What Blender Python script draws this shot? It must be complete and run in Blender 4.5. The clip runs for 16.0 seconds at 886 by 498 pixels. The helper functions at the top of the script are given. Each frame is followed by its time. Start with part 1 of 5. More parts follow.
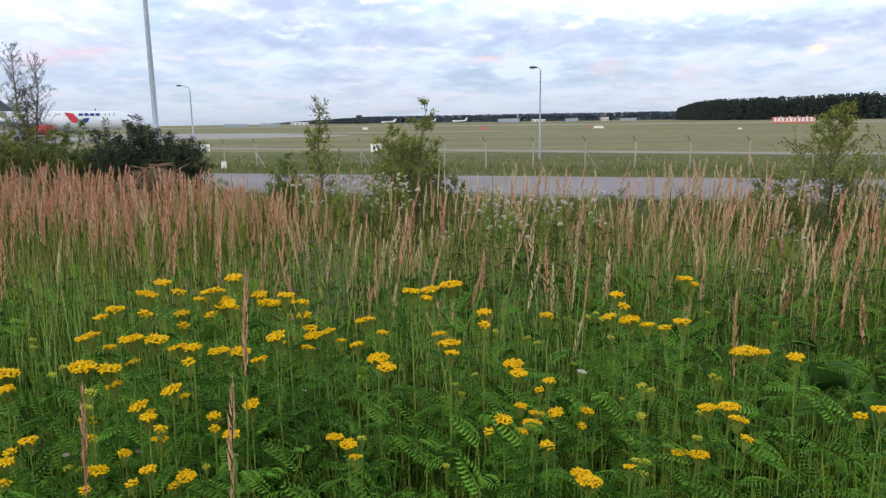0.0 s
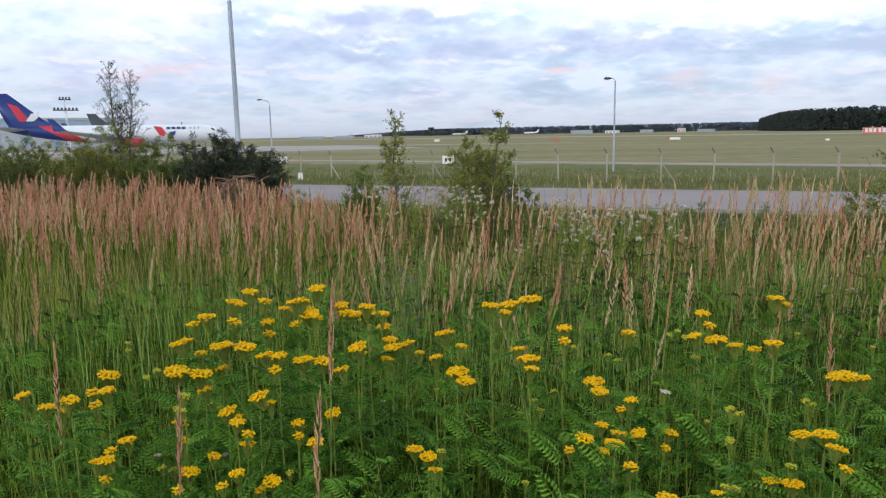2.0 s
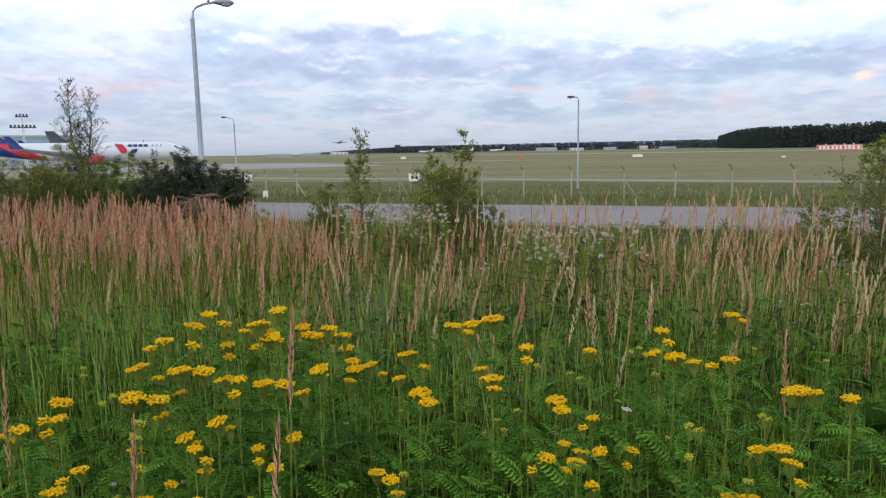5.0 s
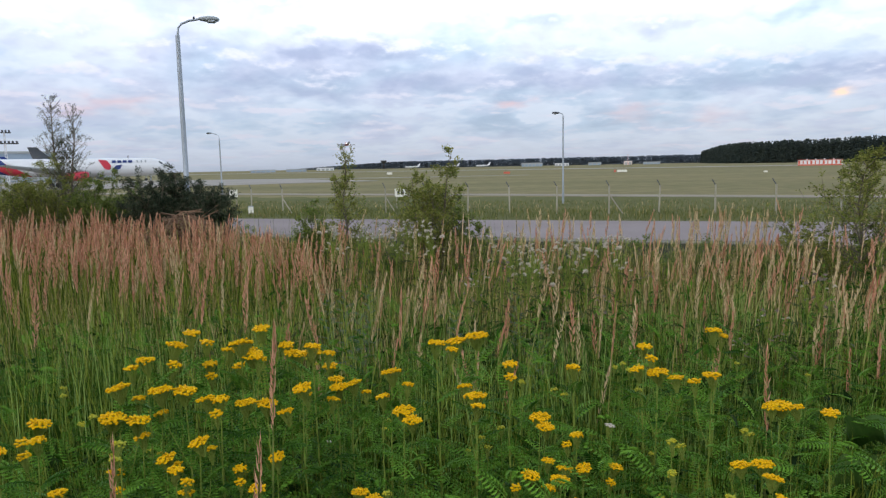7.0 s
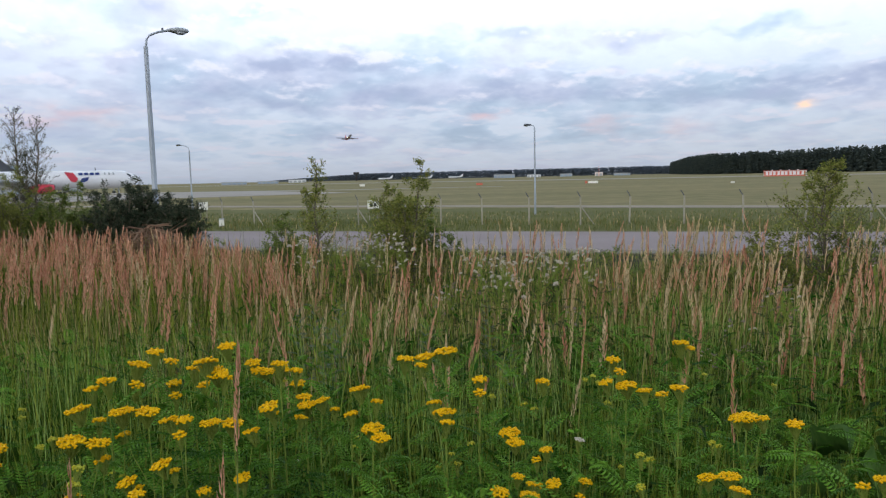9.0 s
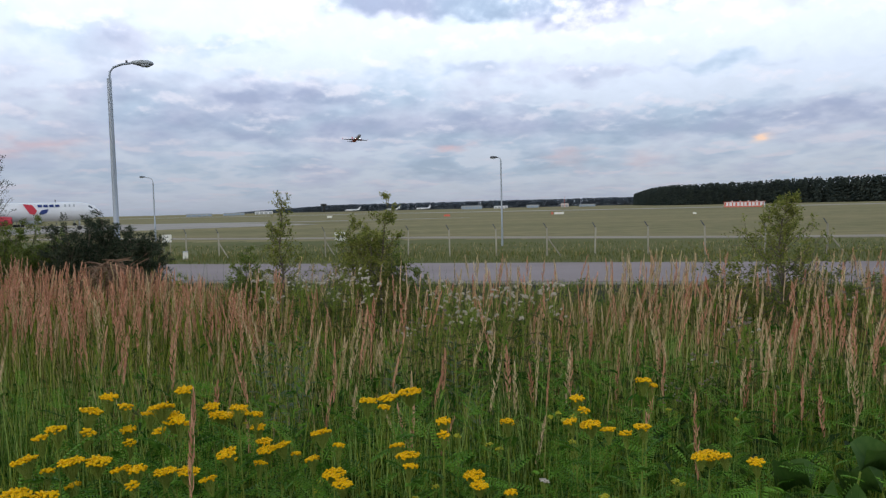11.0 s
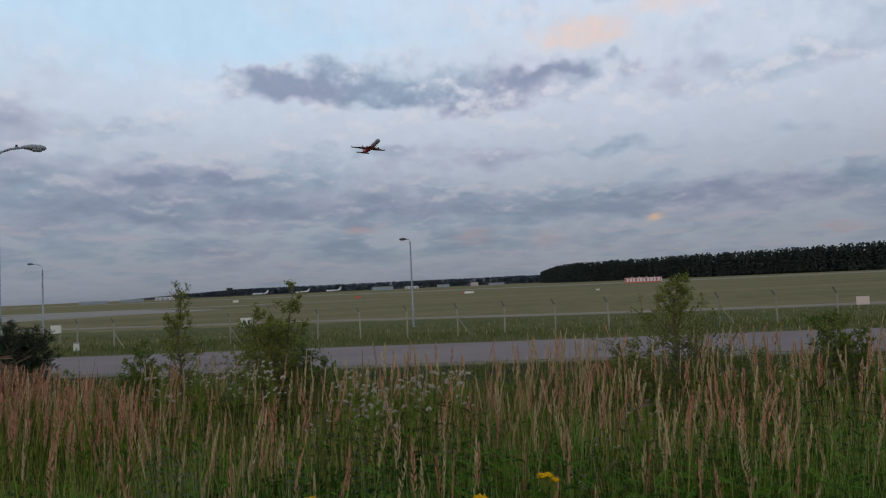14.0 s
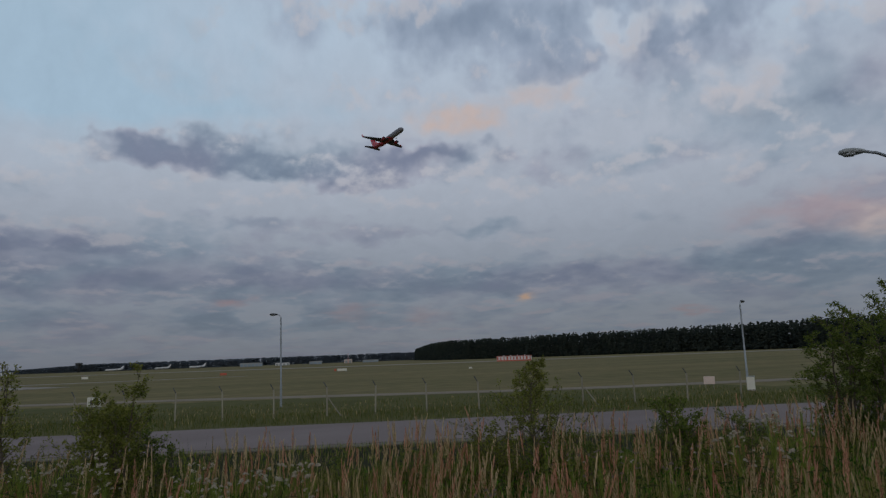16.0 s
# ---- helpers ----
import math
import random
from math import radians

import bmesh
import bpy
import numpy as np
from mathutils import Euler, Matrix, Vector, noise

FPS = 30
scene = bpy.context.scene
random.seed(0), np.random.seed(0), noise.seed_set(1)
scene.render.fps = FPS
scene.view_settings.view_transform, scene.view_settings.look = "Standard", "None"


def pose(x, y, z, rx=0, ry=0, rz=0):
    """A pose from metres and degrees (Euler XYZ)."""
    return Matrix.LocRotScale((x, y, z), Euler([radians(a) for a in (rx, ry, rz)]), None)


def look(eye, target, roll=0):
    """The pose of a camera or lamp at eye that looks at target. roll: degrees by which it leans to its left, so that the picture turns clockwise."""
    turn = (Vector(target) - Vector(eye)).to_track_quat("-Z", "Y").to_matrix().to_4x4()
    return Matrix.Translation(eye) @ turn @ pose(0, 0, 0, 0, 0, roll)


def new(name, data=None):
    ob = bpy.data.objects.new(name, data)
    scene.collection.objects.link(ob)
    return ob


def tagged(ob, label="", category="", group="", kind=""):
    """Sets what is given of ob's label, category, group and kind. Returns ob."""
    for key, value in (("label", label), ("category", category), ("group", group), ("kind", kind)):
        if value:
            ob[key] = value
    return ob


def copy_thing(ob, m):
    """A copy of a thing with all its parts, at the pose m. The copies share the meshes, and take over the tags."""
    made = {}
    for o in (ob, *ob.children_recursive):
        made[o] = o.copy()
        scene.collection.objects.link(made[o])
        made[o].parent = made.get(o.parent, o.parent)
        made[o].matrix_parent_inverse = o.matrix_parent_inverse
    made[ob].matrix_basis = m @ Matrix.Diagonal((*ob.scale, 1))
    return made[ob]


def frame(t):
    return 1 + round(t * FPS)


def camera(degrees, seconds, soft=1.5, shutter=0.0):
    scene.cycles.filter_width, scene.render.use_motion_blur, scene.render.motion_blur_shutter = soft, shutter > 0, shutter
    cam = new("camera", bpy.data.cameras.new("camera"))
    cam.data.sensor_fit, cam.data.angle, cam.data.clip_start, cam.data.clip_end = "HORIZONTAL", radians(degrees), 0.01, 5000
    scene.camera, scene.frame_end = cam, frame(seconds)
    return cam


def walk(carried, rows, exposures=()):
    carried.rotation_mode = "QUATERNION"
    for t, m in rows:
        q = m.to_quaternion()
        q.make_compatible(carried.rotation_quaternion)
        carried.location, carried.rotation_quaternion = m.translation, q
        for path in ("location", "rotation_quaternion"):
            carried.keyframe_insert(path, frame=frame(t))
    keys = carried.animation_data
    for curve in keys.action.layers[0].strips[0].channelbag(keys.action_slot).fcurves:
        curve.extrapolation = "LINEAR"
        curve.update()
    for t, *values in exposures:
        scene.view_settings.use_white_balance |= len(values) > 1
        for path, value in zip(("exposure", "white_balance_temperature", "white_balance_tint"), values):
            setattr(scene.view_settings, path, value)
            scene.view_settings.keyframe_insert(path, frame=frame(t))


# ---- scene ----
cam = camera(65.34, 16.0, soft=1.3)
PATH = [
    (0.0, 0.000, 0.000, 3.000, 79.553, 0.787, -0.245),
    (0.5, -0.014, -0.002, 3.003, 79.874, 0.955, 1.893),
    (1.0, -0.026, -0.008, 3.007, 80.181, 1.123, 4.070),
    (1.5, -0.035, -0.006, 3.005, 80.325, 1.209, 5.683),
    (2.0, -0.035, -0.006, 3.010, 80.601, 0.984, 5.589),
    (2.5, -0.030, -0.005, 3.013, 80.940, 0.997, 4.905),
    (3.0, -0.025, -0.005, 3.017, 81.358, 1.094, 4.314),
    (3.5, -0.020, -0.006, 3.018, 81.569, 1.066, 3.926),
    (4.0, -0.020, -0.005, 3.018, 81.616, 0.954, 3.539),
    (6.5, -0.008, -0.009, 3.029, 82.969, 1.222, 2.005),
    (7.0, -0.006, -0.010, 3.029, 83.204, 1.118, 1.688),
    (7.5, -0.004, -0.006, 3.029, 83.184, 1.107, 1.127),
    (8.0, -0.001, -0.001, 3.032, 83.352, 1.203, 0.735),
    (8.5, 0.005, 0.000, 3.035, 83.696, 1.258, 0.044),
    (9.0, 0.011, 0.001, 3.040, 84.107, 1.258, -0.551),
    (11.5, 0.031, 0.013, 3.073, 87.228, 1.442, -4.035),
    (12.0, 0.032, 0.015, 3.078, 87.923, 1.611, -4.901),
    (12.5, 0.035, 0.014, 3.090, 89.150, 1.974, -5.671),
    (13.0, 0.037, 0.002, 3.105, 90.122, 2.115, -6.403),
    (13.5, 0.055, -0.006, 3.123, 91.970, 2.536, -8.680),
    (14.0, 0.078, -0.004, 3.132, 93.053, 2.581, -10.584),
    (14.5, 0.094, -0.011, 3.145, 94.502, 2.243, -12.399),
    (15.0, 0.109, -0.022, 3.158, 95.374, 2.304, -14.794),
    (15.5, 0.145, -0.056, 3.174, 96.614, 2.352, -17.753),
    (16.0, 0.204, -0.105, 3.204, 98.949, 2.103, -20.911),
]
EXPOSURE = [(0.0, -0.12), (4.0, -0.25), (7.0, -0.38), (9.0, -0.5), (11.5, -0.8), (12.5, -1.0), (13.5, -1.35), (14.5, -1.74), (15.2, -1.94), (16.0, -2.12)]
walk(cam, [(r[0], pose(*r[1:])) for r in PATH], EXPOSURE)

# ---- sky and light ----
world = bpy.data.worlds.new("evening_sky")
scene.world = world
world.use_nodes = True
WT = world.node_tree
WT.nodes.clear()


def wn(kind):
    return WT.nodes.new(kind)


def wval(socket, v):
    if isinstance(v, bpy.types.NodeSocket):
        WT.links.new(v, socket)
    else:
        socket.default_value = v


def wm(op, a, b=0.0, c=0.0, clamp=False):
    n = wn("ShaderNodeMath")
    n.operation, n.use_clamp = op, clamp
    for i, v in enumerate((a, b, c)):
        wval(n.inputs[i], v)
    return n.outputs[0]


def wnoise(vec, scale, detail=8.0, rough=0.55, distortion=0.0):
    n = wn("ShaderNodeTexNoise")
    WT.links.new(vec, n.inputs["Vector"])
    n.inputs["Scale"].default_value = scale
    n.inputs["Detail"].default_value = detail
    n.inputs["Roughness"].default_value = rough
    n.inputs["Distortion"].default_value = distortion
    return n.outputs["Fac"]


def wmix(f, a, b):
    n = wn("ShaderNodeMix")
    n.data_type = "RGBA"
    wval(n.inputs[0], f)
    for s, v in ((n.inputs[6], a), (n.inputs[7], b)):
        if isinstance(v, tuple):
            s.default_value = (*v, 1)
        else:
            WT.links.new(v, s)
    return n.outputs[2]


def wsmooth(v, lo, hi):
    n = wn("ShaderNodeMapRange")
    n.interpolation_type = "SMOOTHSTEP"
    wval(n.inputs[0], v)
    n.inputs[1].default_value, n.inputs[2].default_value = lo, hi
    return n.outputs[0]


def wcombine(x, y, z):
    n = wn("ShaderNodeCombineXYZ")
    for s, v in zip(n.inputs, (x, y, z)):
        wval(s, v)
    return n.outputs[0]


direction = wn("ShaderNodeTexCoord").outputs["Generated"]
split = wn("ShaderNodeSeparateXYZ")
WT.links.new(direction, split.inputs[0])
DX, DY, DZ = split.outputs
AZ0 = wm("MULTIPLY", wm("ARCTAN2", DX, DY), 57.2958)
EL0 = wm("MULTIPLY", wm("ARCSINE", DZ), 57.2958)
# cloud cells grow with height over the horizon
UP = wm("MULTIPLY", wm("LOGARITHM", wm("ADD", wm("MAXIMUM", EL0, -1.0), 4.0), 2.71828), 6.2)
ACROSS = wm("MULTIPLY", AZ0, 0.24)
deck = wcombine(ACROSS, UP, 2.6)
above = wcombine(ACROSS, wm("ADD", UP, 0.2), 2.6)
R1 = wm("SUBTRACT", wnoise(wcombine(ACROSS, UP, 1.7), 1.2, 3.0, 0.5), 0.5)
R2 = wm("SUBTRACT", wnoise(wcombine(ACROSS, UP, 9.1), 1.2, 3.0, 0.5), 0.5)
GROW = wm("ADD", 1.0, wm("MULTIPLY", wm("MAXIMUM", EL0, 0.0), 0.09))
AZ = wm("ADD", AZ0, wm("MULTIPLY", wm("MULTIPLY", R1, 6.5), GROW))
EL = wm("ADD", EL0, wm("MULTIPLY", wm("MULTIPLY", R2, 1.9), GROW))


def blob(az, el, wide, high, amount):
    a = wm("DIVIDE", wm("SUBTRACT", AZ, az), wide)
    e = wm("DIVIDE", wm("SUBTRACT", EL, el), high)
    r = wm("ADD", wm("MULTIPLY", a, a), wm("MULTIPLY", e, e))
    return wm("MULTIPLY", wm("POWER", 2.71828, wm("MULTIPLY", r, -1.0)), amount)


def total(blobs):
    s = 0.0
    for b in blobs:
        s = wm("ADD", s, blob(*b))
    return s


N1 = wnoise(deck, 0.72, 8.0, 0.47, 0.0)
N2 = wnoise(above, 0.72, 8.0, 0.47, 0.0)
N3 = wnoise(wcombine(ACROSS, UP, 7.3), 2.0, 6.0, 0.5, 0.1)
# rounded heaps that give the low clouds their billowing tops
heaps = wn("ShaderNodeTexVoronoi")
heaps.feature = "SMOOTH_F1"
heaps.inputs["Scale"].default_value, heaps.inputs["Smoothness"].default_value, heaps.inputs["Detail"].default_value = 1.5, 0.35, 2.0
WT.links.new(wcombine(wm("ADD", ACROSS, wm("MULTIPLY", R1, 0.7)), wm("ADD", UP, wm("MULTIPLY", R2, 0.5)), 4.2), heaps.inputs["Vector"])
PUFF = wm("MULTIPLY", wm("SUBTRACT", 0.56, heaps.outputs["Distance"]), wm("ADD", 0.25, wm("MULTIPLY", wsmooth(EL0, 14.0, 5.0), 0.45)))
TINT = wsmooth(wnoise(wcombine(ACROSS, UP, 13.7), 0.45, 3.0, 0.45), 0.36, 0.64)
relief = wm("SUBTRACT", N1, N2)
# grey-blue cloud banks, and the bright gaps between them: azimuth, elevation, half width, half height, strength
SHADE = [(-4, 17.0, 5, 0.9, 0.9), (4, 16.5, 8, 1.6, 1.5), (13, 15.5, 7, 1.6, 1.5), (21.5, 16.8, 4.5, 1.0, 1.1),
         (-9, 9.4, 11, 1.0, 0.9), (5.5, 11.2, 6, 0.6, 0.6), (22, 10.3, 7, 0.6, 0.45), (4, 6.6, 24, 1.5, 0.85), (-18, 7.6, 12, 1.8, 0.5),
         (31, 5.8, 9, 0.9, 0.6), (48, 6.4, 8, 1.7, 1.1), (-9, 3.7, 4, 0.7, 0.8), (3, 3.2, 2.6, 0.9, 1.0), (12, 3.5, 3.5, 0.9, 0.85),
         (20, 3.3, 3, 0.8, 0.45), (28, 26.5, 9, 2.2, 0.9), (43, 23.5, 6, 3.0, 0.9), (51, 17.5, 7, 2.6, 0.8), (32, 22.8, 6, 1.6, 0.6),
         (37, 15.5, 9, 1.5, 0.45), (-21, 13, 12, 1.7, 0.45), (-26, 3.4, 7, 0.9, 0.4), (62, 12, 8, 4, 0.4), (24, 6.0, 12, 0.8, 0.5)]
LIGHT = [(24, 19.6, 6.5, 1.1, 0.8), (31, 21.0, 3.5, 0.9, 0.6), (38.5, 24.5, 2.5, 2.2, 0.8), (46, 19.5, 2.5, 2, 0.6), (14, 13.0, 17, 0.9, 0.95), (33, 12.0, 10, 1.1, 0.7), (29, 8.9, 8, 0.8, 0.7),
         (39.5, 8.4, 4.5, 0.9, 0.8), (-27, 7.6, 8, 0.8, 0.3), (6.9, 3.9, 1.3, 0.45, 0.8), (-6, 11.2, 10, 0.4, 0.35), (-12, 22, 16, 4.5, 0.9), (0, 4.7, 12, 0.25, 0.4), (16, 7.9, 9, 0.3, 0.45), (-3, 14.4, 14, 0.7, 0.5)]
bulk = wm("ADD", wm("MULTIPLY", wm("SUBTRACT", N1, 0.5), 1.5), wm("MULTIPLY", wm("SUBTRACT", N3, 0.5), 0.45))
bulk = wm("ADD", bulk, wm("ADD", PUFF, wm("MULTIPLY", wsmooth(EL0, 13.0, 6.0), 0.24)))
bulk = wm("ADD", bulk, wm("SUBTRACT", total(SHADE), total(LIGHT)))
cover = wsmooth(bulk, -0.16, 0.40)
dark = wm("MULTIPLY", wsmooth(bulk, 0.20, 1.05), wsmooth(relief, 0.14, -0.05))
rise = wsmooth(EL0, 2.0, 18.0)
high = wsmooth(EL0, 17.0, 27.0)
gap = wmix(high, wmix(rise, (0.80, 0.90, 1.12), (1.84, 2.02, 2.36)), (2.0, 2.4, 2.9))
veil = wmix(high, wmix(TINT, wmix(rise, (0.62, 0.77, 1.02), (1.4, 1.66, 2.02)), wmix(rise, (0.70, 0.77, 1.03), (1.55, 1.62, 1.98))), (1.48, 1.78, 2.26))
core = wmix(high, wmix(TINT, wmix(rise, (0.49, 0.63, 0.88), (0.80, 1.02, 1.38)), wmix(rise, (0.54, 0.61, 0.90), (0.84, 0.95, 1.34))), (0.95, 1.2, 1.62))
clouds = wmix(cover, gap, wmix(dark, veil, core))
glint = wm("MULTIPLY", wsmooth(relief, 0.02, 0.10), wm("SUBTRACT", 1.0, dark))
clouds = wmix(wm("MULTIPLY", glint, 0.7), clouds, wmix(rise, (0.92, 0.90, 1.10), (2.2, 2.2, 2.4)))
clear = wm("ADD", total([(-12, 22, 15, 5.0, 0.9), (-25, 30, 25, 9, 0.8), (2, 19.8, 14, 1.4, 0.5)]), 0.0, clamp=True)
clouds = wmix(wm("MULTIPLY", clear, wm("SUBTRACT", 1.0, wm("MULTIPLY", cover, 0.85))), clouds, (1.62, 2.2, 2.75))
haze = wm("POWER", 2.71828, wm("MULTIPLY", wm("MAXIMUM", EL0, 0.0), -0.75))
clouds = wmix(wm("MULTIPLY", haze, 0.8), clouds, (0.53, 0.61, 0.77))
pink = wm("ADD", total([(3.4, 4.9, 1.9, 0.35, 0.7), (14.2, 4.1, 1.6, 0.7, 0.45), (19.8, 3.5, 1.3, 0.7, 0.35), (-27, 5.2, 3.2, 0.6, 0.55), (51, 9.6, 5, 1.3, 0.5), (41, 2.9, 1.0, 0.3, 0.5)]), 0.0, clamp=True)
clouds = wmix(pink, clouds, wmix(rise, (0.98, 0.68, 0.76), (2.2, 1.35, 1.4)))
cream = wm("ADD", total([(23.0, 19.4, 4.0, 0.8, 0.8), (29.5, 21.0, 3.0, 0.8, 0.5), (38.5, 24.5, 2.2, 1.8, 0.3), (46, 19.5, 2, 1.6, 0.25), (55, 8.6, 2.5, 0.8, 0.5)]), 0.0, clamp=True)
clouds = wmix(cream, clouds, (2.5, 1.95, 1.75))
AZ = wm("ADD", AZ0, wm("MULTIPLY", R1, 3.0))
EL = wm("ADD", EL0, wm("MULTIPLY", R2, 2.0))
clouds = wmix(wm("ADD", blob(27.9, 4.75, 0.5, 0.34, 1.1), 0.0, clamp=True), clouds, (1.6, 1.1, 0.85))
nishita = wn("ShaderNodeTexSky")
nishita.sky_type, nishita.sun_disc = "NISHITA", False
nishita.sun_elevation = radians(18)
nishita.sun_rotation = radians(205)
bg_air = wn("ShaderNodeBackground")
WT.links.new(nishita.outputs[0], bg_air.inputs[0])
bg_air.inputs[1].default_value = 0.02
bg_cloud = wn("ShaderNodeBackground")
WT.links.new(clouds, bg_cloud.inputs[0])
mottle = wn("ShaderNodeMapRange")
WT.links.new(wnoise(wcombine(wm("MULTIPLY", ACROSS, 1.2), UP, 3.3), 1.7, 8.0, 0.6, 0.3), mottle.inputs[0])
mottle.inputs[1].default_value, mottle.inputs[2].default_value = 0.3, 0.7
mottle.inputs[3].default_value, mottle.inputs[4].default_value = 0.96, 1.04
# unseen zenith dimmed above 28 degrees, added to cut light on the ground
thick = wsmooth(EL0, 28.0, 48.0)
WT.links.new(wm("MULTIPLY", mottle.outputs[0], wm("SUBTRACT", 0.9, wm("MULTIPLY", thick, 0.66))), bg_cloud.inputs[1])
both = wn("ShaderNodeAddShader")
WT.links.new(bg_air.outputs[0], both.inputs[0])
WT.links.new(bg_cloud.outputs[0], both.inputs[1])
WT.links.new(both.outputs[0], wn("ShaderNodeOutputWorld").inputs[0])

sun = new("sun", bpy.data.lights.new("sun", "SUN"))
sun.data.energy, sun.data.angle, sun.data.color = 1.0, radians(20), (1.0, 0.9, 0.78)
sun.matrix_world = look((-20, -40, 28), (0, 0, 0))

# ---- materials ----


def mat(name, a, b=None, scale=4.0, rough=0.7, metal=0.0, bump=0.0, island=0.0, leaf=0.0, fine=None, glow=0.0, per_object=0.0, stretch=None):
    """Two-tone procedural surface: a broad and a fine noise mix a and b; island or per_object varies piece by piece."""
    m = bpy.data.materials.new(name)
    m.use_nodes = True
    nt = m.node_tree
    p = nt.nodes["Principled BSDF"]
    p.inputs["Roughness"].default_value = rough
    p.inputs["Metallic"].default_value = metal
    p.inputs["Specular IOR Level"].default_value = 0.1 if leaf or rough > 0.9 else 0.45
    b = b or tuple(c * 0.8 for c in a)
    co = nt.nodes.new("ShaderNodeTexCoord")
    n1 = nt.nodes.new("ShaderNodeTexNoise")
    n1.inputs["Scale"].default_value, n1.inputs["Detail"].default_value = scale, 5
    n2 = nt.nodes.new("ShaderNodeTexNoise")
    n2.inputs["Scale"].default_value, n2.inputs["Detail"].default_value = fine or scale * 9, 4
    for n in (n1, n2):
        nt.links.new(co.outputs["Object"], n.inputs["Vector"])
    if stretch:
        mp = nt.nodes.new("ShaderNodeMapping")
        mp.inputs["Scale"].default_value = stretch
        nt.links.new(co.outputs["Object"], mp.inputs["Vector"])
        nt.links.new(mp.outputs[0], n1.inputs["Vector"])
    add = nt.nodes.new("ShaderNodeMath")
    add.operation = "ADD"
    nt.links.new(n1.outputs["Fac"], add.inputs[0])
    nt.links.new(n2.outputs["Fac"], add.inputs[1])
    val = add.outputs[0]
    for amount, node, out in ((island, "ShaderNodeNewGeometry", "Random Per Island"), (per_object, "ShaderNodeObjectInfo", "Random")):
        if amount:
            g = nt.nodes.new(node)
            ma = nt.nodes.new("ShaderNodeMath")
            ma.operation = "MULTIPLY_ADD"
            nt.links.new(g.outputs[out], ma.inputs[0])
            ma.inputs[1].default_value = amount
            nt.links.new(val, ma.inputs[2])
            sub = nt.nodes.new("ShaderNodeMath")
            sub.operation = "SUBTRACT"
            nt.links.new(ma.outputs[0], sub.inputs[0])
            sub.inputs[1].default_value = amount / 2
            val = sub.outputs[0]
    ramp = nt.nodes.new("ShaderNodeMapRange")
    nt.links.new(val, ramp.inputs[0])
    ramp.inputs[1].default_value, ramp.inputs[2].default_value = 0.65, 1.35
    mix = nt.nodes.new("ShaderNodeMix")
    mix.data_type = "RGBA"
    nt.links.new(ramp.outputs[0], mix.inputs[0])
    mix.inputs[6].default_value, mix.inputs[7].default_value = (*a, 1), (*b, 1)
    nt.links.new(mix.outputs[2], p.inputs["Base Color"])
    if bump:
        bp = nt.nodes.new("ShaderNodeBump")
        bp.inputs["Strength"].default_value, bp.inputs["Distance"].default_value = bump, 0.01
        nt.links.new(n2.outputs["Fac"], bp.inputs["Height"])
        nt.links.new(bp.outputs[0], p.inputs["Normal"])
    if glow:
        nt.links.new(mix.outputs[2], p.inputs["Emission Color"])
        p.inputs["Emission Strength"].default_value = glow
    if leaf:
        tr = nt.nodes.new("ShaderNodeBsdfTranslucent")
        nt.links.new(mix.outputs[2], tr.inputs[0])
        ms = nt.nodes.new("ShaderNodeMixShader")
        ms.inputs[0].default_value = leaf
        nt.links.new(p.outputs[0], ms.inputs[1])
        nt.links.new(tr.outputs[0], ms.inputs[2])
        nt.links.new(ms.outputs[0], nt.nodes["Material Output"].inputs[0])
    return m


M_GROUND = mat("meadow_soil", (0.018, 0.022, 0.010), (0.04, 0.042, 0.018), 0.6, 0.95, bump=0.4, fine=14)
M_FIELD = mat("mown_field", (0.130, 0.122, 0.048), (0.275, 0.222, 0.105), 0.03, 0.95, bump=0.3, fine=0.35, stretch=(0.35, 1.6, 1.0))
M_ROUGH = mat("unmown_field", (0.075, 0.085, 0.024), (0.155, 0.145, 0.050), 0.12, 0.95, bump=0.4, fine=1.5, stretch=(0.5, 1.4, 1.0))
M_ASPHALT = mat("asphalt", (0.225, 0.185, 0.18), (0.315, 0.262, 0.252), 0.25, 0.95, bump=0.25, fine=30, stretch=(0.3, 1.0, 1.0))
M_CONCRETE = mat("pale_concrete", (0.27, 0.245, 0.215), (0.40, 0.36, 0.315), 0.05, 0.95, fine=2)
M_DIRT = mat("gravel_track", (0.25, 0.215, 0.17), (0.34, 0.295, 0.235), 0.2, 0.95, fine=4)
M_EDGE = mat("gravel_verge", (0.16, 0.15, 0.12), (0.25, 0.23, 0.19), 1.0, 0.95, bump=0.5, fine=25)
M_GALV = mat("galvanised_steel", (0.30, 0.33, 0.36), (0.40, 0.43, 0.46), 3, 0.5, 0.5)
M_DARKMETAL = mat("dark_metal", (0.05, 0.055, 0.06), (0.09, 0.09, 0.1), 3, 0.5, 0.3)
M_LENS = mat("lamp_glass", (0.5, 0.52, 0.55), (0.6, 0.62, 0.64), 3, 0.15)
M_POST = mat("weathered_post", (0.26, 0.235, 0.18), (0.40, 0.36, 0.28), 4, 0.85, per_object=0.5)
M_SIGN = mat("white_sign", (0.75, 0.72, 0.62), (0.82, 0.80, 0.72), 3, 0.6)
M_SIGNPINK = mat("faded_sign", (0.72, 0.55, 0.48), (0.80, 0.66, 0.58), 3, 0.6)
M_BLACK = mat("black_paint", (0.03, 0.03, 0.035), (0.05, 0.05, 0.05), 3, 0.5)
M_ORANGE = mat("orange_paint", (0.68, 0.15, 0.09), (0.56, 0.11, 0.07), 1, 0.6)
M_WHITE = mat("white_paint", (0.78, 0.78, 0.78), (0.70, 0.70, 0.71), 0.5, 0.35)
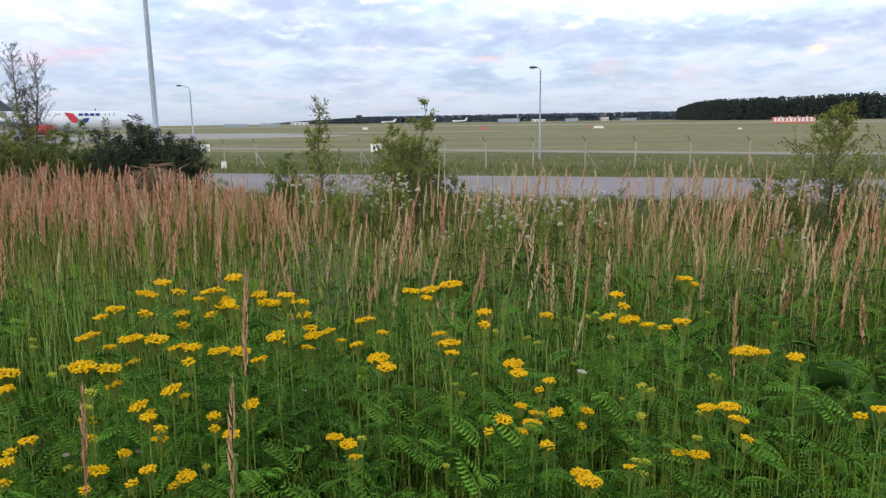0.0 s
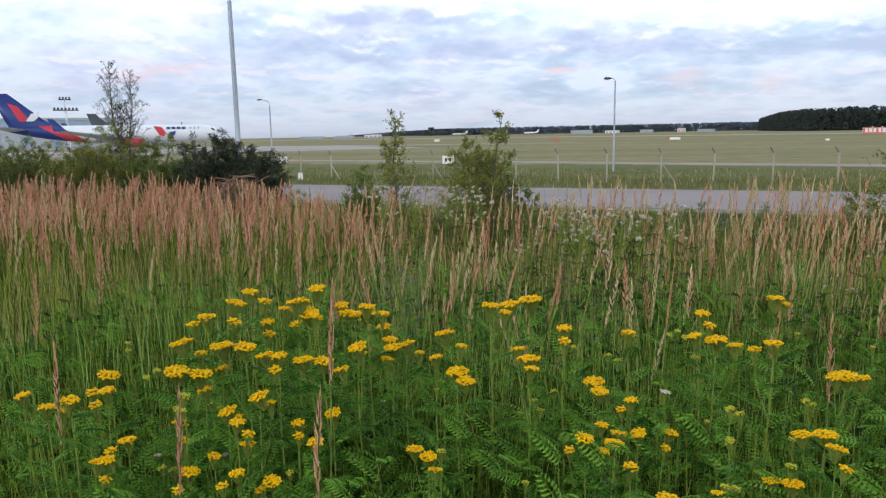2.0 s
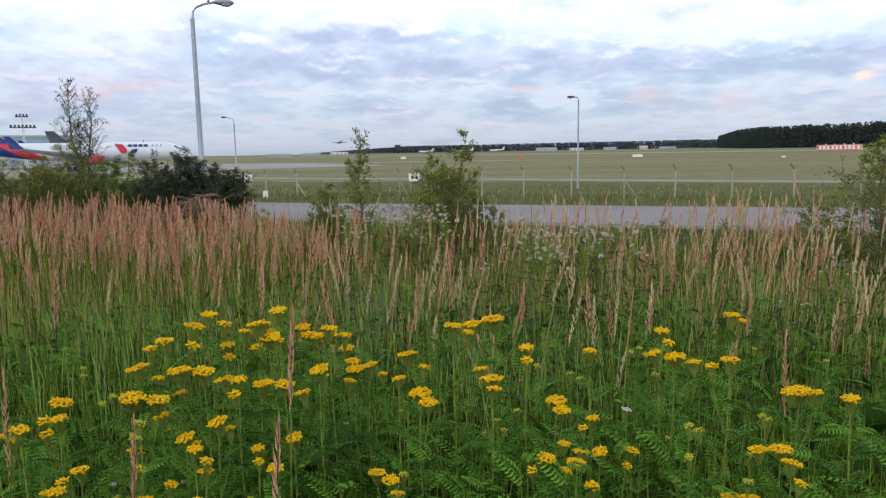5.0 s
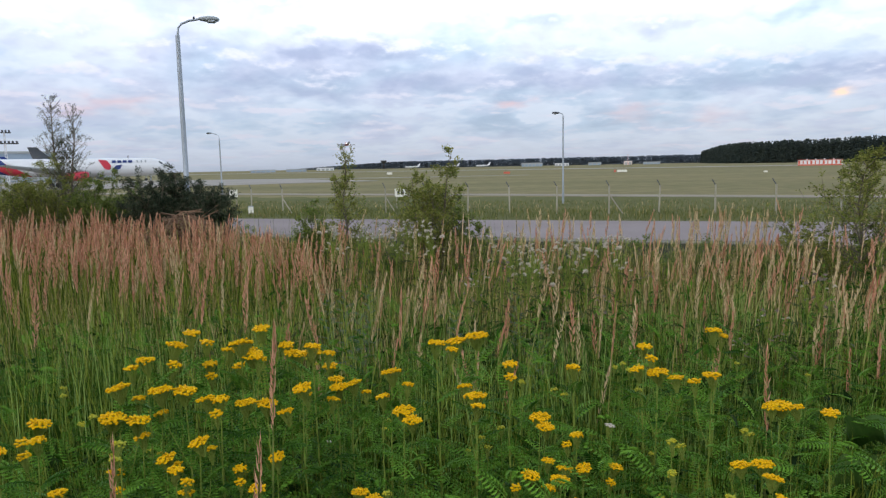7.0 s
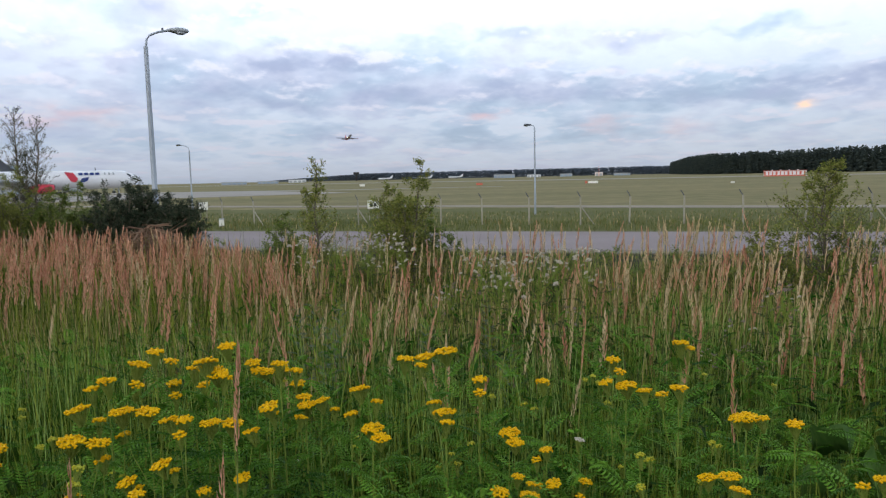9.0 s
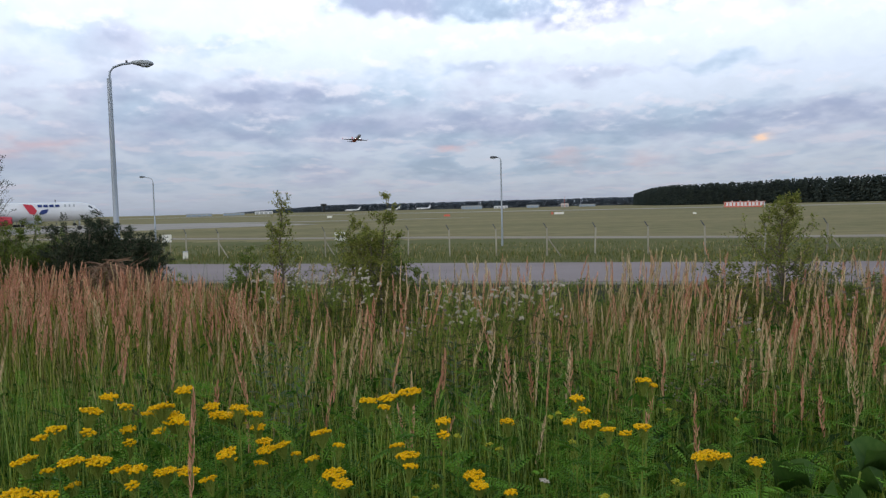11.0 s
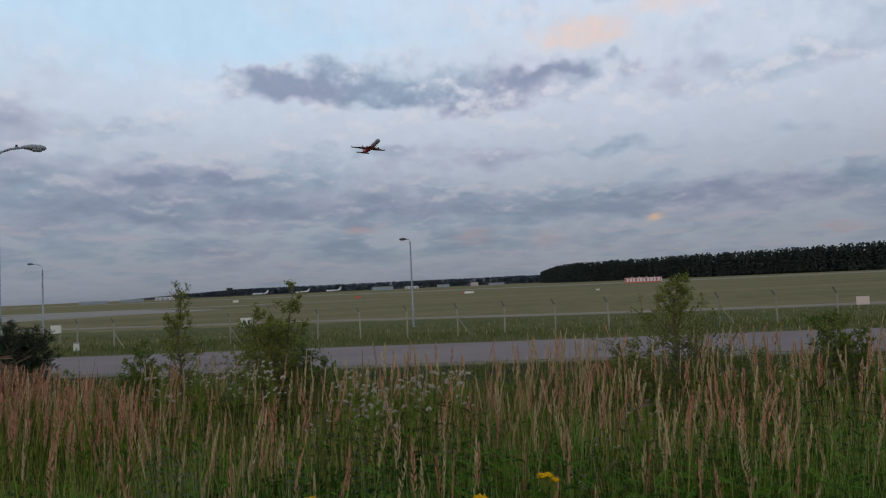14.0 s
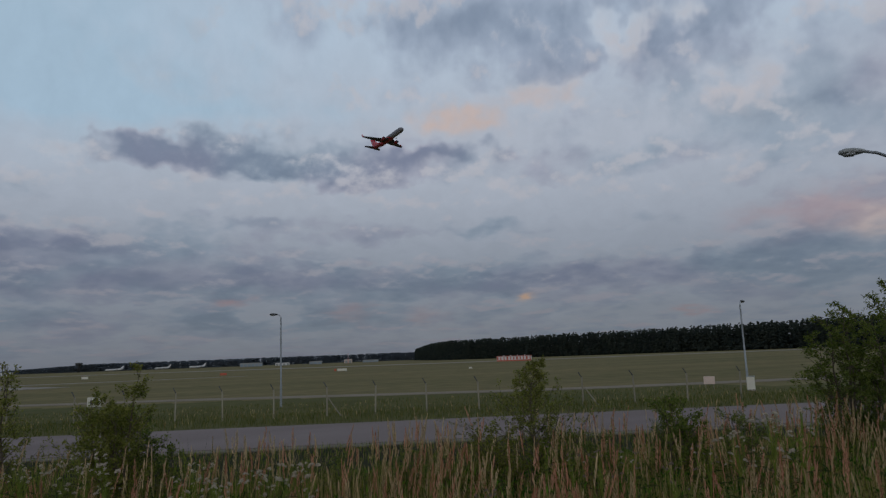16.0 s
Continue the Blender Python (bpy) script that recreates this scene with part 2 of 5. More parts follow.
M_RED = mat("red_paint", (0.62, 0.045, 0.07), (0.52, 0.035, 0.06), 0.5, 0.35)
M_BLUE = mat("blue_paint", (0.014, 0.032, 0.15), (0.02, 0.042, 0.19), 0.4, 0.35)
M_GREYPAINT = mat("grey_paint", (0.32, 0.34, 0.34), (0.40, 0.42, 0.42), 0.5, 0.45)
M_NOSE = mat("grey_belly_paint", (0.24, 0.24, 0.27), (0.20, 0.20, 0.23), 0.5, 0.45)
M_VERGE = mat("verge_blade", (0.065, 0.09, 0.018), (0.18, 0.18, 0.055), 0.6, 0.7, island=0.9, leaf=0.2)
M_TYRE = mat("rubber", (0.025, 0.025, 0.025), (0.04, 0.04, 0.04), 4, 0.85)
M_DARKRED = mat("dark_red_paint", (0.33, 0.02, 0.03), (0.26, 0.015, 0.025), 0.5, 0.4)
M_GLASS = mat("cockpit_glass", (0.02, 0.03, 0.045), (0.03, 0.045, 0.06), 2, 0.1)
M_HANGAR = mat("blue_grey_cladding", (0.25, 0.32, 0.40), (0.30, 0.37, 0.45), 0.08, 0.6)
M_LANDING = mat("landing_light", (1.0, 0.95, 0.85), (1.0, 0.95, 0.85), 1, 0.3, glow=60.0)
M_NEEDLE = mat("pine_wood", (0.026, 0.038, 0.036), (0.055, 0.066, 0.052), 0.05, 0.95, island=0.7, fine=0.6)
# aerial haze put into the base colour, paler and bluer than the trees
M_HAZEWOOD = mat("hazed_far_wood", (0.10, 0.125, 0.155), (0.12, 0.145, 0.17), 0.01, 0.95, fine=0.1)
M_BARK = mat("bark", (0.10, 0.075, 0.05), (0.17, 0.14, 0.10), 12, 0.9, bump=0.5)
M_LEAF = mat("sapling_leaf", (0.075, 0.12, 0.02), (0.22, 0.26, 0.06), 3, 0.55, island=1.0, leaf=0.3)
M_LEAFY = mat("yellowing_leaf", (0.12, 0.15, 0.025), (0.29, 0.29, 0.075), 3, 0.55, island=1.0, leaf=0.3)
M_LEAFDARK = mat("buckthorn_leaf", (0.022, 0.036, 0.02), (0.085, 0.10, 0.058), 3, 0.6, island=1.0, leaf=0.15)
M_GRASS = mat("grass_blade", (0.028, 0.068, 0.004), (0.285, 0.33, 0.045), 1.3, 0.6, island=1.9, leaf=0.2)
M_DRY = mat("dry_stalk", (0.19, 0.135, 0.045), (0.58, 0.44, 0.21), 1.3, 0.7, island=1.5, leaf=0.2)
M_REEDSTALK = mat("reed_stalk", (0.035, 0.075, 0.008), (0.30, 0.31, 0.085), 1.3, 0.65, island=1.8, leaf=0.2)
M_PLUME = mat("reed_plume", (0.46, 0.185, 0.11), (0.80, 0.46, 0.295), 5.0, 0.8, island=0.5, leaf=0.3, fine=1.2, stretch=(1.0, 1.0, 0.3))
M_TANSYLEAF = mat("tansy_leaf", (0.024, 0.092, 0.008), (0.165, 0.34, 0.036), 5, 0.55, island=1.3, leaf=0.18, per_object=0.5)
M_YELLOW = mat("tansy_yellow", (0.86, 0.53, 0.004), (0.72, 0.37, 0.003), 60, 0.6, island=0.4, leaf=0.08)
M_STEM = mat("green_stem", (0.15, 0.22, 0.03), (0.28, 0.33, 0.07), 8, 0.6, leaf=0.1)
M_FLUFF = mat("thistle_down", (0.74, 0.67, 0.56), (0.50, 0.43, 0.34), 20, 0.9, island=0.6, leaf=0.3)
M_BRISTLE = mat("thistle_leaf", (0.035, 0.065, 0.018), (0.11, 0.125, 0.045), 6, 0.6, island=0.9, leaf=0.2)
M_MAUVE = mat("dry_thistle", (0.22, 0.16, 0.13), (0.38, 0.31, 0.28), 20, 0.9, island=0.7, leaf=0.2)
# near-black green: the shade under the tansy is put into this colour
M_SHADELEAF = mat("shade_dark_leaf", (0.010, 0.028, 0.005), (0.045, 0.085, 0.012), 5, 0.6, island=0.9, leaf=0.1)
M_BROAD = mat("burdock_leaf", (0.035, 0.085, 0.014), (0.08, 0.14, 0.028), 5, 0.6, leaf=0.2)
M_SILVER = mat("mugwort_leaf", (0.13, 0.17, 0.12), (0.22, 0.26, 0.20), 6, 0.7, island=0.6, leaf=0.2)
M_GREENSTRAW = mat("green_straw", (0.04, 0.11, 0.012), (0.31, 0.42, 0.11), 1.3, 0.65, island=1.8, leaf=0.2)
M_STRAWPLUME = mat("straw_plume", (0.42, 0.27, 0.13), (0.80, 0.62, 0.38), 5.0, 0.8, island=0.5, leaf=0.3, fine=1.2)
M_BUD = mat("tansy_bud", (0.34, 0.36, 0.04), (0.52, 0.46, 0.03), 60, 0.6, island=0.6, leaf=0.08)
M_TWIG = mat("dead_brush", (0.17, 0.095, 0.055), (0.29, 0.18, 0.11), 6, 0.9, island=0.6)

# ---- mesh helpers ----


def link(name, bm, material, parent=None, label=""):
    me = bpy.data.meshes.new(name)
    bm.to_mesh(me)
    bm.free()
    for m in material if isinstance(material, (list, tuple)) else [material]:
        me.materials.append(m)
    ob = new(name, me)
    if parent:
        ob.parent = parent
    return tagged(ob, label)


def part(name, bm, material, parent, label=""):
    return link(name, bm, material, parent, label)


def thing(name, label, category, group="", at=None):
    ob = tagged(new(name), label, category, group)
    if at is not None:
        ob.matrix_basis = at
    return ob


def raw_mesh(name, verts, faces, materials, index=None, smooth=False):
    """A mesh from arrays; faces is an (n, 3) array of triangles."""
    me = bpy.data.meshes.new(name)
    verts, faces = np.asarray(verts, np.float32), np.asarray(faces, np.int32)
    me.vertices.add(len(verts))
    me.vertices.foreach_set("co", verts.ravel())
    me.loops.add(faces.size)
    me.loops.foreach_set("vertex_index", faces.ravel())
    me.polygons.add(len(faces))
    me.polygons.foreach_set("loop_start", np.arange(0, faces.size, 3, dtype=np.int32))
    for m in materials:
        me.materials.append(m)
    if index is not None:
        me.polygons.foreach_set("material_index", np.asarray(index, np.int32))
    if smooth:
        me.polygons.foreach_set("use_smooth", np.ones(len(faces), bool))
    me.update(calc_edges=True)
    me.validate()
    return me


class Pile:
    """Gathers many small pieces into one mesh."""

    def __init__(self):
        self.v, self.f, self.m, self.n = [], [], [], 0

    def add(self, verts, faces, m=0):
        self.v.append(np.asarray(verts, float).reshape(-1, 3))
        f = np.asarray(faces, int).reshape(-1, 3)
        self.f.append(f + self.n)
        self.m.append(np.full(len(f), m))
        self.n += len(self.v[-1])

    def repeat(self, verts, faces, mats, m=0):
        """One template at many 4x4 matrices."""
        verts, faces, mats = np.asarray(verts, float), np.asarray(faces, int), np.asarray(mats)
        out = np.einsum("nij,vj->nvi", mats[:, :3, :3], verts) + mats[:, None, :3, 3]
        k = len(mats)
        self.add(out.reshape(-1, 3), (faces[None] + (np.arange(k) * len(verts))[:, None, None]).reshape(-1, 3), m)

    def mesh(self, name, materials, smooth=False):
        return raw_mesh(name, np.concatenate(self.v), np.concatenate(self.f), materials, np.concatenate(self.m), smooth)


RNG = np.random.default_rng(7)


def rise_blades(pile, x, y, z, h, w, lean, m=0, kink=0.5, rng=RNG):
    """Tapering bent ribbons, one for each root."""
    n = len(x)
    a, f = rng.uniform(0, 2 * np.pi, n), rng.uniform(0, 2 * np.pi, n)
    root = np.stack([x, y, z], 1)
    way = np.stack([np.cos(a), np.sin(a), 0 * a], 1)
    side = np.stack([np.cos(f), np.sin(f), 0 * f], 1)
    out = []
    for s, ws in ((0, 0.8), (0.38, 1.0), (0.74, 0.7), (1, 0)):
        p = root + way * (lean * h * s ** 1.9)[:, None] + np.array([0, 0, 1]) * (h * (s - kink * lean * s ** 3))[:, None]
        if ws:
            out += [p - side * (w * ws / 2)[:, None], p + side * (w * ws / 2)[:, None]]
        else:
            out += [p]
    v = np.stack(out, 1).reshape(-1, 3)
    t = np.array([[0, 1, 3], [0, 3, 2], [2, 3, 5], [2, 5, 4], [4, 5, 6]])
    pile.add(v, (t[None] + (np.arange(n) * 7)[:, None, None]).reshape(-1, 3), m)
    return way


def tube(pile, points, radii, sides=5, m=0):
    points = [Vector(p) for p in points]
    v, f = [], []
    for i, (p, r) in enumerate(zip(points, radii)):
        d = (points[min(i + 1, len(points) - 1)] - points[max(i - 1, 0)]).normalized()
        u = d.orthogonal().normalized()
        w = d.cross(u)
        for k in range(sides):
            a = 2 * math.pi * k / sides
            v.append(p + (u * math.cos(a) + w * math.sin(a)) * r)
    for i in range(len(points) - 1):
        for k in range(sides):
            a, b = i * sides + k, i * sides + (k + 1) % sides
            f += [(a, b, b + sides), (a, b + sides, a + sides)]
    pile.add([tuple(q) for q in v], f, m)


def box_bm(bm, c, s, bevel=0.0, rot=None):
    m = Matrix.Translation(c) @ (rot or Matrix()) @ Matrix.Diagonal((*s, 1))
    r = bmesh.ops.create_cube(bm, size=1, matrix=m)
    if bevel:
        es = list({e for v in r["verts"] for e in v.link_edges})
        bmesh.ops.bevel(bm, geom=es, offset=bevel, segments=2, affect="EDGES")
    return bm


def lathe_x(bm, profile, sides=20, centre=(0, 0, 0), cap=True, squash=1.0, rake=None):
    """Rings along x from (x, radius, dz) rows."""
    rings = []
    for x, r, dz in profile:
        k0 = rake(x) if rake else 0.0
        rings.append([bm.verts.new((centre[0] + x - k0 * r * math.sin(2 * math.pi * k / sides), centre[1] + r * math.cos(2 * math.pi * k / sides), centre[2] + dz + squash * r * math.sin(2 * math.pi * k / sides))) for k in range(sides)])
    for a, b in zip(rings, rings[1:]):
        for k in range(sides):
            f = bm.faces.new((a[k], a[(k + 1) % sides], b[(k + 1) % sides], b[k]))
            f.smooth = True
    if cap:
        bm.faces.new(rings[0])
        bm.faces.new(rings[-1])
    bmesh.ops.recalc_face_normals(bm, faces=bm.faces)
    return bm


def smoothstep(a, b, v):
    v = min(1.0, max(0.0, (v - a) / (b - a)))
    return v * v * (3 - 2 * v)


def ground_height(x, y):
    s = y + 0.5 * min(x, 0.0) + 0.12 * max(x, 0.0)
    h = 1.4 * (1 - smoothstep(8.0, 21.0, s)) if y > -30 else 1.4
    if s < 22:
        h += 0.07 * noise.noise((x * 0.35, y * 0.35, 3.0)) * (1 if s < 14 else 0.5)
    return h


def heights(x, y):
    return np.array([ground_height(a, b) for a, b in zip(x, y)])


# ---- ground, road, field ----
bm = bmesh.new()
xs = [-4000, -1500, -600, -250, -120, -70] + [-45 + 1.0 * i for i in range(91)] + [70, 120, 250, 600, 1500, 4000]
ys = [-3000, -800, -200, -60, -20] + [-10 + 1.0 * i for i in range(70)] + [62 + 2 * i for i in range(20)] + [110, 160, 260, 420, 700, 1200, 2200, 4400]
grid = [[bm.verts.new((x, y, ground_height(x, y))) for x in xs] for y in ys]
for j in range(len(ys) - 1):
    for i in range(len(xs) - 1):
        f = bm.faces.new((grid[j][i], grid[j][i + 1], grid[j + 1][i + 1], grid[j + 1][i]))
        cx, cy = (xs[i] + xs[i + 1]) / 2, (ys[j] + ys[j + 1]) / 2
        f.material_index = 0 if cy < 37 - 0.3 * cx else (2 if cy < 72 - 0.5 * cx and cy < 69 - 0.35 * cx and abs(cx) < 60 else 1)
        f.smooth = True
tagged(link("ground", bm, [M_GROUND, M_FIELD, M_ROUGH]), kind="structure", label="rough meadow bank falling to a mown airfield")


def strip(name, left, right, z, m, label, thick=0.03):
    """A paved band between two edge lines."""
    bm = bmesh.new()
    top = [[bm.verts.new((x, y, z)) for x, y in e] for e in (left, right)]
    low = [[bm.verts.new((x, y, z - thick - 0.05)) for x, y in e] for e in (left, right)]
    for i in range(len(left) - 1):
        bm.faces.new((top[0][i], top[0][i + 1], top[1][i + 1], top[1][i]))
        for a, b in ((top[0], low[0]), (top[1], low[1])):
            bm.faces.new((a[i], a[i + 1], b[i + 1], b[i]))
    bmesh.ops.recalc_face_normals(bm, faces=bm.faces)
    return tagged(link(name, bm, m), kind="structure", label=label)


def band(points, wide):
    pts = [Vector((*p, 0)) for p in points]
    l, r = [], []
    for i, p in enumerate(pts):
        d = (pts[min(i + 1, len(pts) - 1)] - pts[max(i - 1, 0)]).normalized()
        n = Vector((-d.y, d.x, 0)) * wide / 2
        l.append((p + n)[:2])
        r.append((p - n)[:2])
    return l, r


ROADX = [-60 + 4 * i for i in range(31)]
strip("road", [(x, 38.5 - 0.3 * x) for x in ROADX], [(x, 29.0 - 0.3 * x) for x in ROADX], 0.06, M_ASPHALT, "worn grey asphalt service road along the fence")
strip("verge_near", [(x, 28.95 - 0.3 * x) for x in ROADX], [(x, 28.2 - 0.3 * x) for x in ROADX], 0.045, M_EDGE, "gravelly road shoulder with dry grass")
strip("track", *band([(-90, 118), (-40, 95), (-17, 82), (2.4, 73), (16.6, 64.3), (28.7, 57.5), (36, 54.4), (46, 51.6), (75, 45)], 3.5), 0.05, M_DIRT, "pale gravel patrol track crossing the field")
strip("taxiway", [(-260, 330), (-150, 262), (-84, 240), (-30, 216), (20, 212)], [(-260, 240), (-110, 226), (-62, 216), (-26, 207), (20, 210)], 0.06, M_CONCRETE, "pale concrete taxiway")
strip("runway", *band([(-700, 900), (-160, 640), (0, 540), (110, 430), (200, 378), (330, 352), (520, 330)], 42), 0.07, M_CONCRETE, "long pale concrete runway")
strip("apron", *band([(-300, 40), (-96, 160), (-40, 195)], 75), 0.08, M_CONCRETE, "concrete parking apron")

# ---- aircraft ----


def wing_bm(bm, rows, thick, sides=8):
    """A lofted aerofoil through sections (leading x, y, z, chord); mirrored by the caller's y."""
    rings = []
    for x, y, z, c in rows:
        ring = []
        for k in range(sides):
            a = 2 * math.pi * k / sides
            ring.append(bm.verts.new((x - c / 2 + c / 2 * math.cos(a), y, z + thick * c * 0.5 * math.sin(a))))
        rings.append(ring)
    for a, b in zip(rings, rings[1:]):
        for k in range(sides):
            bm.faces.new((a[k], a[(k + 1) % sides], b[(k + 1) % sides], b[k])).smooth = True
    bm.faces.new(rings[0])
    bm.faces.new(rings[-1])
    bmesh.ops.recalc_face_normals(bm, faces=bm.faces)
    return bm


def fin_bm(bm, rows, thick):
    """An upright fin through sections (leading x, z, chord)."""
    rings = []
    for x, z, c in rows:
        rings.append([bm.verts.new((x - c / 2 + c / 2 * math.cos(a), thick * c * 0.5 * math.sin(a), z)) for a in [2 * math.pi * k / 8 for k in range(8)]])
    for a, b in zip(rings, rings[1:]):
        for k in range(8):
            bm.faces.new((a[k], a[(k + 1) % 8], b[(k + 1) % 8], b[k])).smooth = True
    bm.faces.new(rings[-1])
    bmesh.ops.recalc_face_normals(bm, faces=bm.faces)
    return bm


def body_rows(length, radius, a, b, tail_up):
    """Fuselage rings between the shares a and b of its length, tail at 0 and nose at 1."""
    rows = []
    for i in range(25):
        s = a + (b - a) * i / 24
        if s < 0.32:
            q = s / 0.32
            r, dz = radius * (0.10 + 0.90 * math.sin(q * math.pi / 2) ** 0.9), tail_up * (1 - q) ** 1.6
        elif s > 0.88:
            q = (s - 0.88) / 0.12
            r, dz = radius * math.sqrt(max(0.004, 1 - q ** 2.2)), -radius * 0.22 * q ** 2
        else:
            r, dz = radius, 0.0
        rows.append(((s - 0.5) * length, r, dz))
    return rows


def airliner(name, label, length, radius, span, belly, fin_top, m_tail, m_mid, m_front, m_fin, m_engine, m_wing, gear, group="", split=(0.27, 0.4), sweep=0.115):
    """A twin-jet airliner: nose to +x, wheels on z = 0; belly is the height of the fuselage's underside."""
    root = thing(name, label, "airplane", group)
    zc = belly + radius
    def rake(x):
        q = x / length + 0.5
        return 1.7 * min(q / split[0], 1.0, max(0.0, 1 - (q - split[1]) / 0.25))

    for nm, a, b, m, lb in (("tail_section", 0, split[0], m_tail, "painted tail of the fuselage"), ("mid_section", split[0], split[1], m_mid, "coloured band round the fuselage"), ("fuselage", split[1], 1, m_front, "")):
        part(nm, lathe_x(bmesh.new(), body_rows(length, radius, a, b, radius * 0.75), 24, (0, 0, zc), rake=rake), m, root, lb)
    n = length / 2
    part("cockpit_window", box_bm(bmesh.new(), (n - length * 0.052, 0, zc + radius * 0.38), (length * 0.022, radius * 1.45, radius * 0.26), radius * 0.05, Matrix.Rotation(radians(35), 4, "Y")), M_GLASS, root, "dark cockpit windows")
    part("fin", fin_bm(bmesh.new(), [(-n * 0.44, zc + radius * 0.8, length * 0.24), (-n * 0.62, zc + radius * 1.5, length * 0.165), (-n * 0.91, fin_top, length * 0.07)], 0.09), m_fin, root)
    for s in (1, -1):
        part("wing", wing_bm(bmesh.new(), [(length * 0.13, s * radius * 0.6, zc - radius * 0.55, length * 0.22), (length * 0.03, s * span * 0.17, zc - radius * 0.40, length * 0.145), (-length * sweep, s * span * 0.49, zc + radius * 0.25, length * 0.05)], 0.11), m_wing, root)
        part("winglet", fin_bm(bmesh.new(), [(-length * sweep, zc + radius * 0.25, length * 0.05), (-length * (sweep + 0.05), zc + radius * 1.5, length * 0.022)], 0.12), m_fin, root, "upturned coloured wing tip").matrix_basis = pose(0, s * span * 0.49, 0)
        part("tailplane", wing_bm(bmesh.new(), [(-n * 0.74, s * radius * 0.2, zc + radius * 0.5, length * 0.115), (-n * 0.93, s * span * 0.19, zc + radius * 0.85, length * 0.045)], 0.1), m_wing, root)
        eng = [(0, 0.30, 0), (0.02, 0.46, 0), (0.25, 0.52, 0), (0.6, 0.5, 0), (0.85, 0.34, 0), (1.0, 0.2, 0)]
        e = part("engine", lathe_x(bmesh.new(), [(length * (0.115 - 0.11 * a), radius * 1.05 * b, c) for a, b, c in eng], 18, (0, s * span * 0.165, zc - radius * 1.02)), m_engine, root)
        part("intake", lathe_x(bmesh.new(), [(length * 0.1165, radius * 0.30, 0), (length * 0.114, radius * 0.42, 0)], 18, (0, s * span * 0.165, zc - radius * 1.02)), M_DARKMETAL, e, "dark engine intake")
        part("pylon", box_bm(bmesh.new(), (length * 0.05, s * span * 0.165, zc - radius * 0.5), (length * 0.08, radius * 0.12, radius * 0.5), 0.02), m_wing, e)
    if gear:
        for gx, gy in ((length * 0.40, 0), (-length * 0.03, radius * 1.7), (-length * 0.03, -radius * 1.7)):
            p = Pile()
            tube(p, [(gx, gy, 0.4), (gx, gy * 0.85, belly + radius * 0.5)], [0.16, 0.2], 8)
            leg = new("landing_gear", p.mesh("landing_gear", [M_GREYPAINT]))
            leg.parent = root
            for dx in ((-0.6, 0.6) if gy else (0,)):
                for dy in (-0.35, 0.35):
                    bm = bmesh.new()
                    bmesh.ops.create_cone(bm, cap_ends=True, segments=16, radius1=0.5, radius2=0.5, depth=0.32, matrix=Matrix.Translation((gx + dx, gy + dy, 0.5)) @ Matrix.Rotation(radians(90), 4, "X"))
                    part("wheel", bm, M_TYRE, leg)
    return root


# airliner parked broadside on the apron
jet = airliner("parked_airliner", "white and blue parked airliner with a red sweep along its tail", 47.0, 2.0, 38.0, 2.4, 13.4, M_BLUE, M_RED, M_WHITE, M_BLUE, M_RED, M_GREYPAINT, True, split=(0.22, 0.31), sweep=0.2)
jet.matrix_basis = pose(-91.5, 155.5, 0.08, 0, 0, 30.5)
# crest on the fin: a red leaf and a white leaf; on the fuselage a red and a blue leaf and bars for the lettering


def leaf_plate(points, y, thick, parent, name, m, label):
    bm = bmesh.new()
    a = [bm.verts.new((x, y, z)) for x, z in points]
    b = [bm.verts.new((x, y - thick, z)) for x, z in points]
    bm.faces.new(a)
    bm.faces.new(b)
    for i in range(len(a)):
        j = (i + 1) % len(a)
        bm.faces.new((a[i], a[j], b[j], b[i]))
    bmesh.ops.recalc_face_normals(bm, faces=bm.faces)
    part(name, bm, m, parent, label)


leaf_plate([(-21.6, 11.4), (-19.6, 10.6), (-18.0, 8.2), (-18.6, 7.3), (-19.6, 7.4)], -0.38, 0.06, jet, "emblem", M_RED, "red leaf emblem")
leaf_plate([(-18.3, 7.4), (-17.2, 9.0), (-15.6, 9.4), (-15.9, 8.2), (-16.8, 7.4)], -0.55, 0.06, jet, "emblem", M_WHITE, "white leaf emblem")
leaf_plate([(7.6, 6.1), (9.4, 5.9), (10.3, 4.6), (9.9, 3.7), (8.9, 3.9)], -2.03, 0.05, jet, "emblem", M_RED, "red leaf emblem")
leaf_plate([(10.6, 3.8), (11.2, 4.7), (12.6, 4.9), (12.2, 4.0), (11.4, 3.7)], -2.03, 0.05, jet, "emblem", M_BLUE, "blue leaf emblem")
for i in range(4):
    part("lettering", box_bm(bmesh.new(), (10.9 + 1.15 * i, -1.78, 5.62), (0.85, 0.06, 0.62), 0.02, Matrix.Rotation(radians(-28), 4, "X")), M_BLUE, jet, "dark blue lettering bar")
for i in range(3):
    part("lettering", box_bm(bmesh.new(), (15.9 + 0.9 * i, -1.78, 5.62), (0.3, 0.06, 0.62), 0.02, Matrix.Rotation(radians(-28), 4, "X")), M_GREYPAINT, jet, "pale lettering bar")

# white airliners far across the field
far_jet = airliner("distant_airliner", "white airliner standing far off beside the wood", 38.0, 1.9, 34.0, 1.8, 11.8, M_WHITE, M_WHITE, M_WHITE, M_WHITE, M_GREYPAINT, M_GREYPAINT, True, group="distant airliners")


def polar(az, d):
    return d * math.sin(radians(az)), d * math.cos(radians(az))


def stand(az, d, turn, z=0.0):
    return pose(*polar(az, d), z, 0, 0, turn)


far_jet.matrix_basis = stand(-4.2, 1750, 190)
copy_thing(far_jet, stand(1.6, 1650, 200))
copy_thing(far_jet, stand(-0.9, 1900, 185))

